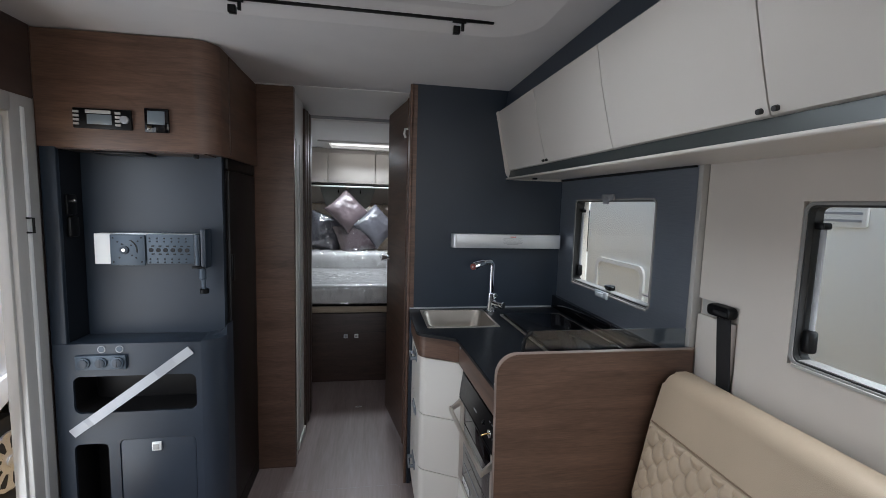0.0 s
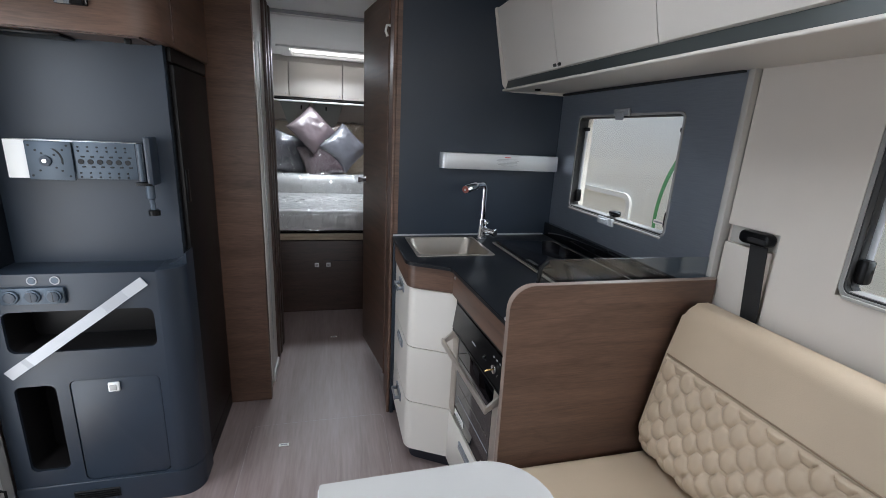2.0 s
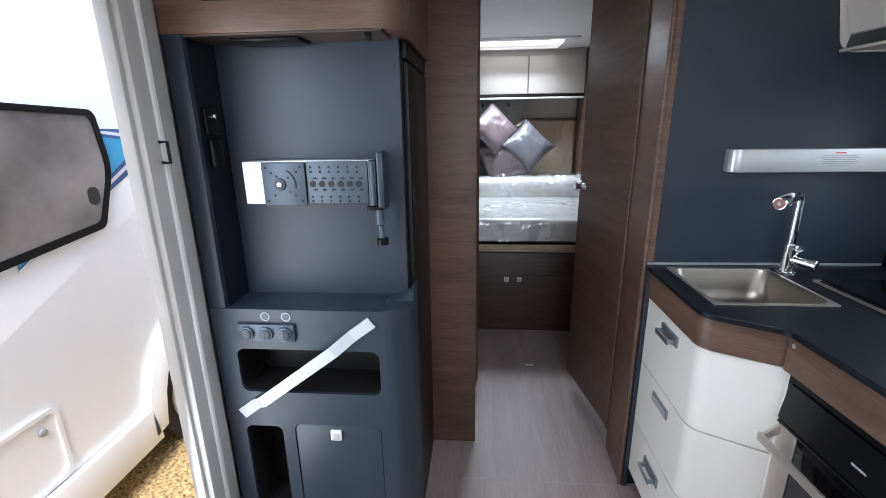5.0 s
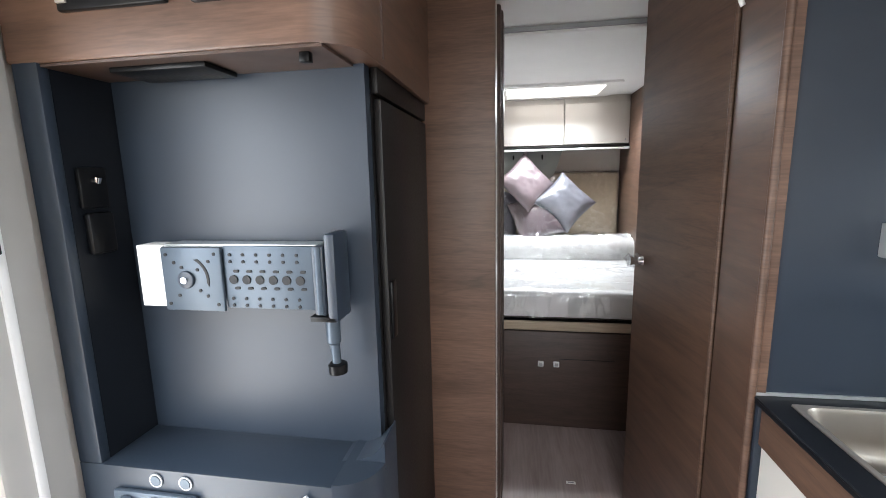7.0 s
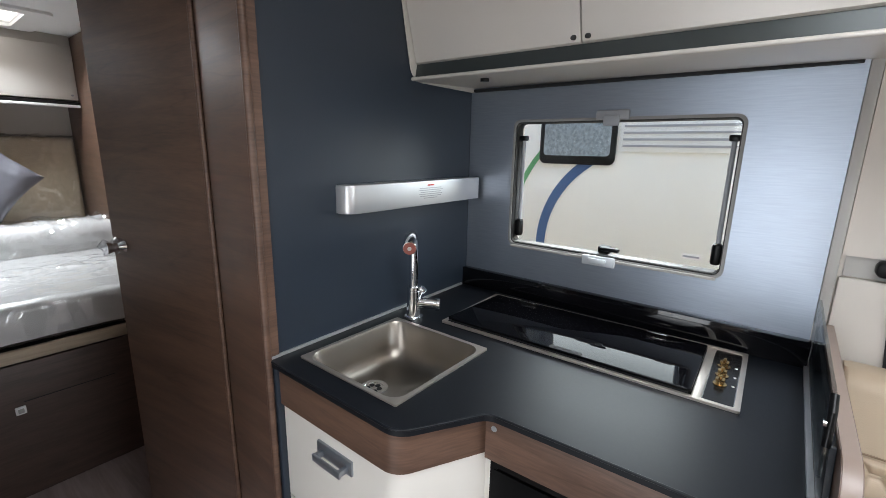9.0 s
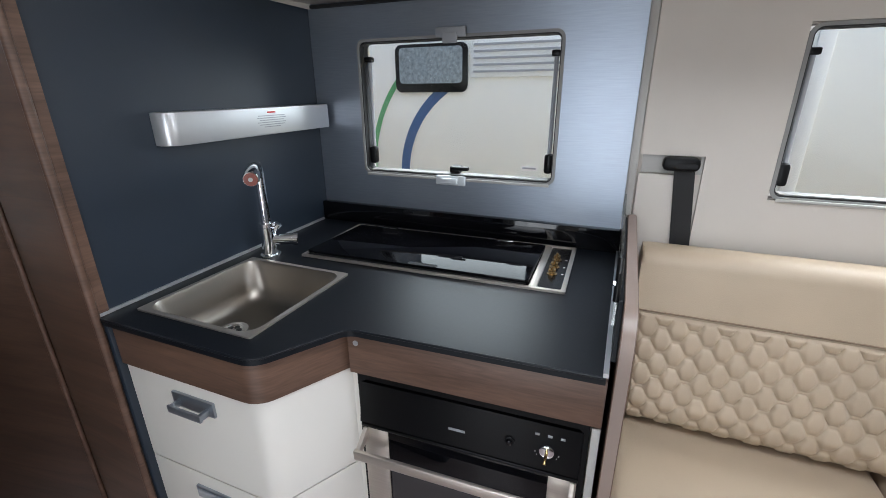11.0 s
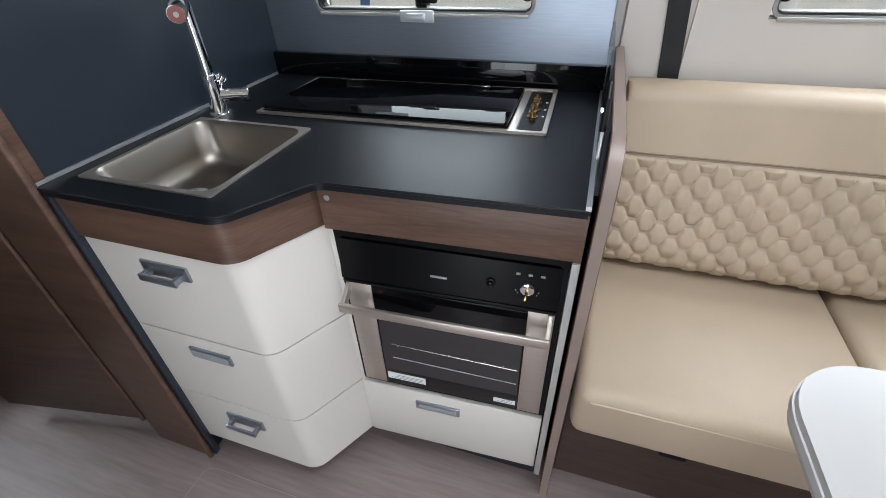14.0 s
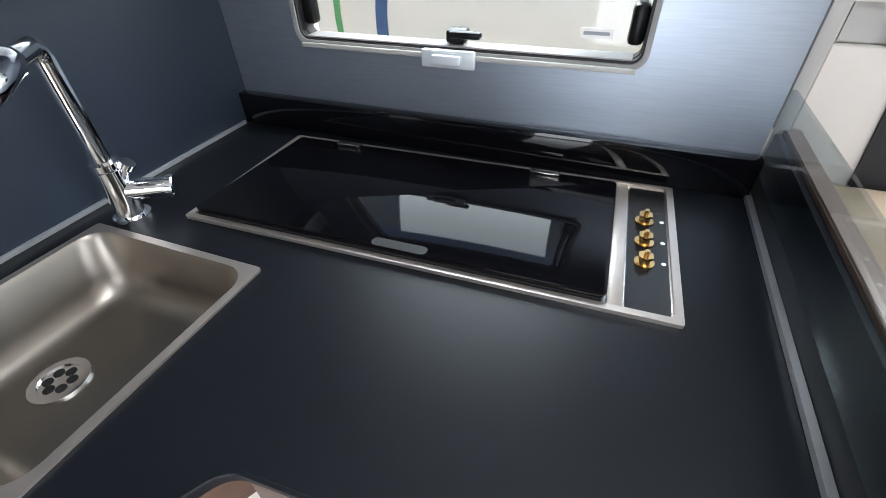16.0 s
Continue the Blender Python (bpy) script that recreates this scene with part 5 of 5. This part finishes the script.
# belt and its recess
bt = thing("seat_belt", (0.98, 1.15, 1.0), "black seat belt from a cream wall recess", "seat belt")
part("recess", box(XS + 0.008, XS + 0.013, 1.146, 1.288, 1.160, 1.206), M_LIGHTGREY, bt, "pale recess")
part("guide", prism(rrect(1.154, 1.240, 1.170, 1.205, 0.014), 0.984, XS + 0.008, "x", 0.006), M_DKPLAST, bt, "black belt guide")
part("guide_slot", prism(rrect(1.160, 1.210, 1.178, 1.190, 0.005), 0.982, 0.985, "x"), M_HOLE, bt)
part("webbing", prism([(1.110, 0.62), (1.158, 0.62), (1.212, 1.186), (1.164, 1.186)], 0.996, 0.9995, "x"), M_BELT, bt)
solid("belt_cover", box(XS - 0.004, XS + 0.0135, 1.160, 1.294, 0.50, 1.158, 0.005), M_CREAM, "cream belt cover panel below the recess", "panel", "structure")
solid("wall_trim_panel", strips("x", XS, XS + 0.0135, -0.6, 1.296, 0.50, 1.62, [(WIN2[0] - 0.003, WIN2[1] + 0.003, WIN2[2] - 0.003, WIN2[3] + 0.003), (1.144, 1.296, 0.50, 1.207)]), M_CREAM, "cream padded wall panel round the saloon window", "panel", "structure")

# table
tb = thing("table", (0.11, 0.6, 0), "white laminate table with rounded corner and grey edge", "table")
to = fillet([(-0.104, 1.012, 0.006), (0.314, 1.018, 0.115), (0.314, 0.12, 0.05), (-0.104, 0.12, 0.05)], 10)
part("tabletop", prism(to, 0.738, 0.774, "z", 0.010, seg=3), M_TABLE, tb)
part("edge_band", ring(fillet([(-0.107, 1.015, 0.006), (0.317, 1.021, 0.118), (0.317, 0.117, 0.05), (-0.107, 0.117, 0.05)], 10), to, 0.749, 0.762, "z"), M_TABLE_EDGE, tb, "grey edge band")
part("column", tube([(0.12, 0.55, 0.0), (0.12, 0.55, 0.738)], 0.035, 20), M_ALU, tb)
part("foot_plate", disc((0.12, 0.55, 0.0), "z", 0.16, 0.012, 28, 0.003), M_ALU, tb)

ss = thing("side_seat", (-1.02, 0.85, 0), "beige leatherette side seat by the entrance", "seat")
part("backrest", box(-1.165, -0.915, 0.55, 1.145, 0.45, 0.965, 0.06, seg=4), M_LEATHER, ss)
part("base", box(-1.165, -0.86, 0.3, 1.10, 0.0, 0.45, 0.01), M_WOOD_DK, ss)

# floor fittings
for i, (x, y) in enumerate(((-0.304, 2.118), (-0.079, 3.182))):
    ln = thing("floor_latch", (x, y, 0), "small white floor hatch pull", "latch", "floor pulls")
    part("plate", box(x - 0.022, x + 0.022, y - 0.009, y + 0.009, 0.0005, 0.003, 0.001), M_PAPER, ln)
    part("slot", box(x - 0.014, x + 0.014, y - 0.003, y + 0.003, 0.003, 0.0035), M_GREYPL, ln)
hs = bmesh.new()
ring(rrect(-0.46, 0.16, 1.62, 2.272, 0.03), rrect(-0.4592, 0.1592, 1.6208, 2.2712, 0.0295), 0.0003, 0.0006, "z", hs)
solid("floor_hatch_seam", hs, M_LIGHTGREY, "fine pale seam of a floor hatch", "seam", "structure")

# ceiling track with two spots, roof hatch
ct = thing("ceiling_track", (-0.07, 1.55, 2.05), "slim black ceiling light track with two spotlights", "track light")
part("rail", box(-0.53, 0.386, 1.547, 1.558, 2.057, 2.066, 0.002), M_DKPLAST, ct)
for x in (-0.405, 0.272):
    spt = part("spotlight", box(x - 0.022, x + 0.022, 1.548, 1.558, 2.052, 2.058, 0.001), M_DKPLAST, ct)
    part("neck", box(x + 0.006, x + 0.016, 1.549, 1.557, 2.028, 2.053, 0.001), M_DKPLAST, spt)
    part("lamp_head", box(x - 0.020, x + 0.002, 1.542, 1.564, 2.018, 2.040, 0.002), M_DKPLAST, spt)
rh = thing("roof_hatch", (0, 1.05, 2.1), "white framed roof hatch with blind", "roof hatch")
part("frame", ring(rrect(-0.40, 0.40, 0.68, 1.42, 0.05), rrect(-0.34, 0.34, 0.74, 1.36, 0.03), 2.055, 2.071, "z"), M_LINING, rh)
part("shaft", ring(rrect(-0.36, 0.36, 0.72, 1.38, 0.02), rrect(-0.352, 0.352, 0.728, 1.372, 0.02), 2.102, 2.22, "z"), M_LINING, rh)
part("pane", box(-0.36, 0.36, 0.72, 1.38, 2.22, 2.226), glow_shader("hatch_pane", (0.95, 0.98, 1.0), 1.2), rh, "bright domed pane")

# ---- outside ----
gb = bmesh.new()
gv = [gb.verts.new(p) for p in ((-60, -60, -0.62), (60, -60, -0.62), (60, 60, -0.62), (-60, 60, -0.62))]
gb.faces.new(gv)
solid("ground", gb, M_GRAVEL, "golden gravel yard", "ground", "structure")

st = bmesh.new()
rng = random.Random(4)
for k in range(5200):
    x, y = rng.uniform(-2.5, -1.25), rng.uniform(1.3, 4.3)
    r = rng.uniform(0.008, 0.02)
    z = -0.62
    vs = [st.verts.new((x + r * math.cos(a + k) * rng.uniform(0.8, 1.3), y + r * math.sin(a + k) * rng.uniform(0.8, 1.3), z)) for a in (0, 1.57, 3.14, 4.71)]
    t = st.verts.new((x, y, z + r * rng.uniform(0.6, 1.1)))
    for i in range(4):
        st.faces.new((vs[i], vs[(i + 1) % 4], t))
solid("gravel_stones", st, M_GRAVEL, "loose golden gravel stones", "gravel", "stuff")

VX = -2.36
WY, WZ, WR = 3.295, -0.315, 0.305
vh = thing("white_motorhome", (VX - 1.1, 3.0, -0.62), "white motorhome with blue swoosh parked alongside", "motorhome")
va = fillet([(0.2, 2.6, 0.1), (0.2, -0.42, 0.02), (WY - 0.36, -0.42, 0.02), (WY - 0.34, -0.06, 0.15), (WY - 0.18, 0.14, 0.15), (WY + 0.20, 0.14, 0.15), (WY + 0.38, -0.06, 0.15), (WY + 0.42, -0.42, 0), (6.5, -0.42, 0), (6.5, 2.6, 0.1)], 6)
part("body", prism(va, VX - 2.0, VX, "x", 0.012), M_VAN, vh)
part("wheel_arch_lining", box(VX - 0.34, VX - 0.29, 2.7, 3.95, -0.5, 0.2), M_RUBBER, vh)
ARC = [radians(a) for a in range(-8, 189, 14)]
ao = [(WY + 0.03 + 0.48 * math.cos(a), -0.30 + 0.60 * math.sin(a)) for a in ARC]
ai = [(WY + 0.03 + 0.36 * math.cos(a), -0.30 + 0.45 * math.sin(a)) for a in ARC]
part("arch_lip", prism(ao + ai[::-1], VX + 0.001, VX + 0.045, "x", 0.010), M_VAN, vh, "broad raised white wheel arch")
part("sill", prism([(0.2, -0.44), (WY - 0.38, -0.42), (WY - 0.42, -0.19), (0.2, -0.22)], VX + 0.001, VX + 0.045, "x", 0.012), M_VAN, vh, "white side skirt")
wh = part("wheel", prism([(WY + WR * math.cos(a * 0.1745), WZ + WR * math.sin(a * 0.1745)) for a in range(36)], VX - 0.23, VX - 0.02, "x", 0.025), M_TYRE, vh, "black tyre")
hcp = part("hubcap", disc((VX - 0.035, WY, WZ), "x", 0.200, 0.028, 36, 0.010), M_HUB, wh, "silver plastic hubcap")
for k in range(9):
    a = k * 2 * math.pi / 9
    c, q = math.cos(a), math.sin(a)
    pts = [(0.085, -0.010), (0.145, -0.026), (0.172, -0.022), (0.172, 0.022), (0.145, 0.026), (0.085, 0.010)]
    part("slot", prism([(WY + u * c - v * q, WZ + u * q + v * c) for u, v in pts], VX - 0.008, VX - 0.0055, "x"), M_TYRE, hcp)
part("hub_centre", disc((VX - 0.008, WY, WZ), "x", 0.040, 0.012, 20, 0.004), M_HUB, hcp)
wo = fillet([(1.6, 0.78, 0.05), (2.86, 0.925, 0.05), (2.975, 1.22, 0.3), (2.935, 1.515, 0.05), (1.6, 1.56, 0.05)], 6)
wi = fillet([(1.63, 0.82, 0.04), (2.84, 0.96, 0.04), (2.945, 1.22, 0.3), (2.91, 1.485, 0.04), (1.63, 1.53, 0.04)], 6)
wn2 = part("window", prism(wi, VX + 0.001, VX + 0.018, "x"), shader("brown_tinted_window", (0.17, 0.155, 0.145), 0.08, amount=0.6, scale=2.2, coat=0.4), vh, "brown tinted side window")
part("window_frame", ring(wo, wi, VX + 0.001, VX + 0.026, "x"), M_DKPLAST, wn2)
part("window_catch", prism(rrect(2.80, 2.865, 1.05, 1.14, 0.03), VX + 0.018, VX + 0.022, "x"), M_RUBBER, wn2)
lk2 = part("locker_flap", ring(rrect(1.7, 2.385, -0.185, 0.19, 0.05, 6), rrect(1.72, 2.365, -0.165, 0.17, 0.04, 6), VX + 0.001, VX + 0.014, "x"), M_VAN, vh, "white service locker flap")
part("locker_lock", disc((VX + 0.001, 2.30, 0.10), "x", 0.018, 0.014, 14, 0.003), M_GREYPL, lk2)


def swoosh(tip, top, low, mat, x, label):
    """A tapering flash: from behind the window to a point at tip."""
    pts = [(2.4, top, 0.0), (tip - 0.30, top - 0.01, 0.30), (tip, top - 0.05, 0.015), (tip - 0.12, (top + low) / 2, 0.25), (2.4, low - 0.25, 0.0)]
    part("swoosh", prism(fillet(pts, 8), x, x + 0.002, "x"), mat, vh, label)


swoosh(3.39, 1.43, 1.08, M_BLUE, VX + 0.0010, "dark blue swoosh")
swoosh(3.30, 1.42, 1.08, M_VAN, VX + 0.0035, "pale stripe of the swoosh")
swoosh(3.25, 1.41, 1.09, M_BLUE, VX + 0.0060, "dark blue inner stripe")
swoosh(3.20, 1.40, 1.10, M_SKYBLUE, VX + 0.0085, "light blue field of the swoosh")

NX = 1.92
nb = thing("cream_caravan", (NX + 1.1, 2.0, -0.62), "cream caravan with blue and green arcs parked close alongside", "caravan")
part("body", prism(fillet([(-3.0, 2.5, 0.2), (-3.0, -0.3, 0.05), (3.75, -0.3, 0.05), (3.75, 2.5, 0.2)], 6), NX, NX + 2.1, "x", 0.015), M_VAN_CREAM, nb)
part("skirt", box(NX + 0.05, NX + 2.0, -2.9, 3.6, -0.62, -0.29), M_RUBBER, nb)
vn = part("fridge_vent", prism(rrect(1.527, 2.082, 1.424, 1.60, 0.012), NX - 0.012, NX, "x", 0.004), M_LINING, nb, "white louvred fridge vent")
for k in range(5):
    part("louvre", box(NX - 0.016, NX - 0.011, 1.545, 2.065, 1.446 + 0.030 * k, 1.456 + 0.030 * k), M_GREYPL, vn)
bw = part("skylight_window", prism(rrect(2.098, 2.492, 1.357, 1.585, 0.03, 6), NX - 0.014, NX, "x", 0.004), M_DKPLAST, nb, "small dark framed window")
part("pane", prism(rrect(2.122, 2.468, 1.400, 1.570, 0.02, 6), NX - 0.017, NX - 0.013, "x"), shader("misted_pane", (0.22, 0.26, 0.29), 0.15, amount=0.3, scale=60), bw)


def arc_band(cy, cz, r, w, a0, a1, mat, label):
    n = 16
    o = [(cy + r * math.cos(radians(a0 + (a1 - a0) * k / n)), cz + r * math.sin(radians(a0 + (a1 - a0) * k / n))) for k in range(n + 1)]
    i = [(cy + (r - w) * math.cos(radians(a1 - (a1 - a0) * k / n)), cz + (r - w) * math.sin(radians(a1 - (a1 - a0) * k / n))) for k in range(n + 1)]
    part("arc_stripe", prism(o + i, NX - 0.003, NX - 0.0005, "x"), mat, nb, label)


arc_band(1.93, 0.93, 0.555, 0.05, -25, 57, M_BLUE, "dark blue arc stripe")
arc_band(1.935, 0.95, 0.735, 0.028, -25, 42, M_GREEN, "green arc stripe")
dh = part("service_hatch", ring(rrect(2.895, 3.565, 0.42, 1.07, 0.08, 8), rrect(2.93, 3.53, 0.455, 1.035, 0.06, 8), NX - 0.018, NX, "x"), M_LINING, nb, "white framed service hatch")
part("hatch_lock", disc((NX - 0.008, 3.4, 0.78), "x", 0.02, 0.008, 14), M_LIGHTGREY, nb)
for ty in (1.345, 0.668):
    part("door_trim", box(NX - 0.012, NX, ty, ty + 0.055, -0.2, 2.3, 0.004), M_LINING, nb, "white vertical trim")
w3 = part("window", prism(rrect(0.86, 1.160, 0.90, 1.485, 0.04, 6), NX - 0.02, NX, "x", 0.006), shader("blue_black_window", (0.012, 0.022, 0.055), 0.10, amount=0.2, coat=0.4), nb, "small dark blue window with rain drops")
part("red_marker", prism(rrect(3.62, 3.68, 1.55, 1.62, 0.02), NX - 0.02, NX, "x", 0.004), M_RED, nb, "red marker lamp")

fc = thing("far_vehicle", (3.5, 8.0, -0.62), "grey and white vehicle parked further off", "vehicle")
part("body", prism(fillet([(2.2, -0.35, 0.1), (2.2, 1.7, 0.25), (6.0, 1.7, 0.25), (6.0, -0.35, 0.1)], 6), 7.0, 10.0, "y", 0.05), M_VAN, fc)
part("windscreen", box(2.4, 5.8, 6.97, 7.0, 0.75, 1.45, 0.01), M_TINT, fc)
part("lower_trim", box(2.3, 5.9, 6.97, 7.0, -0.25, 0.2, 0.01), M_DKPLAST, fc)
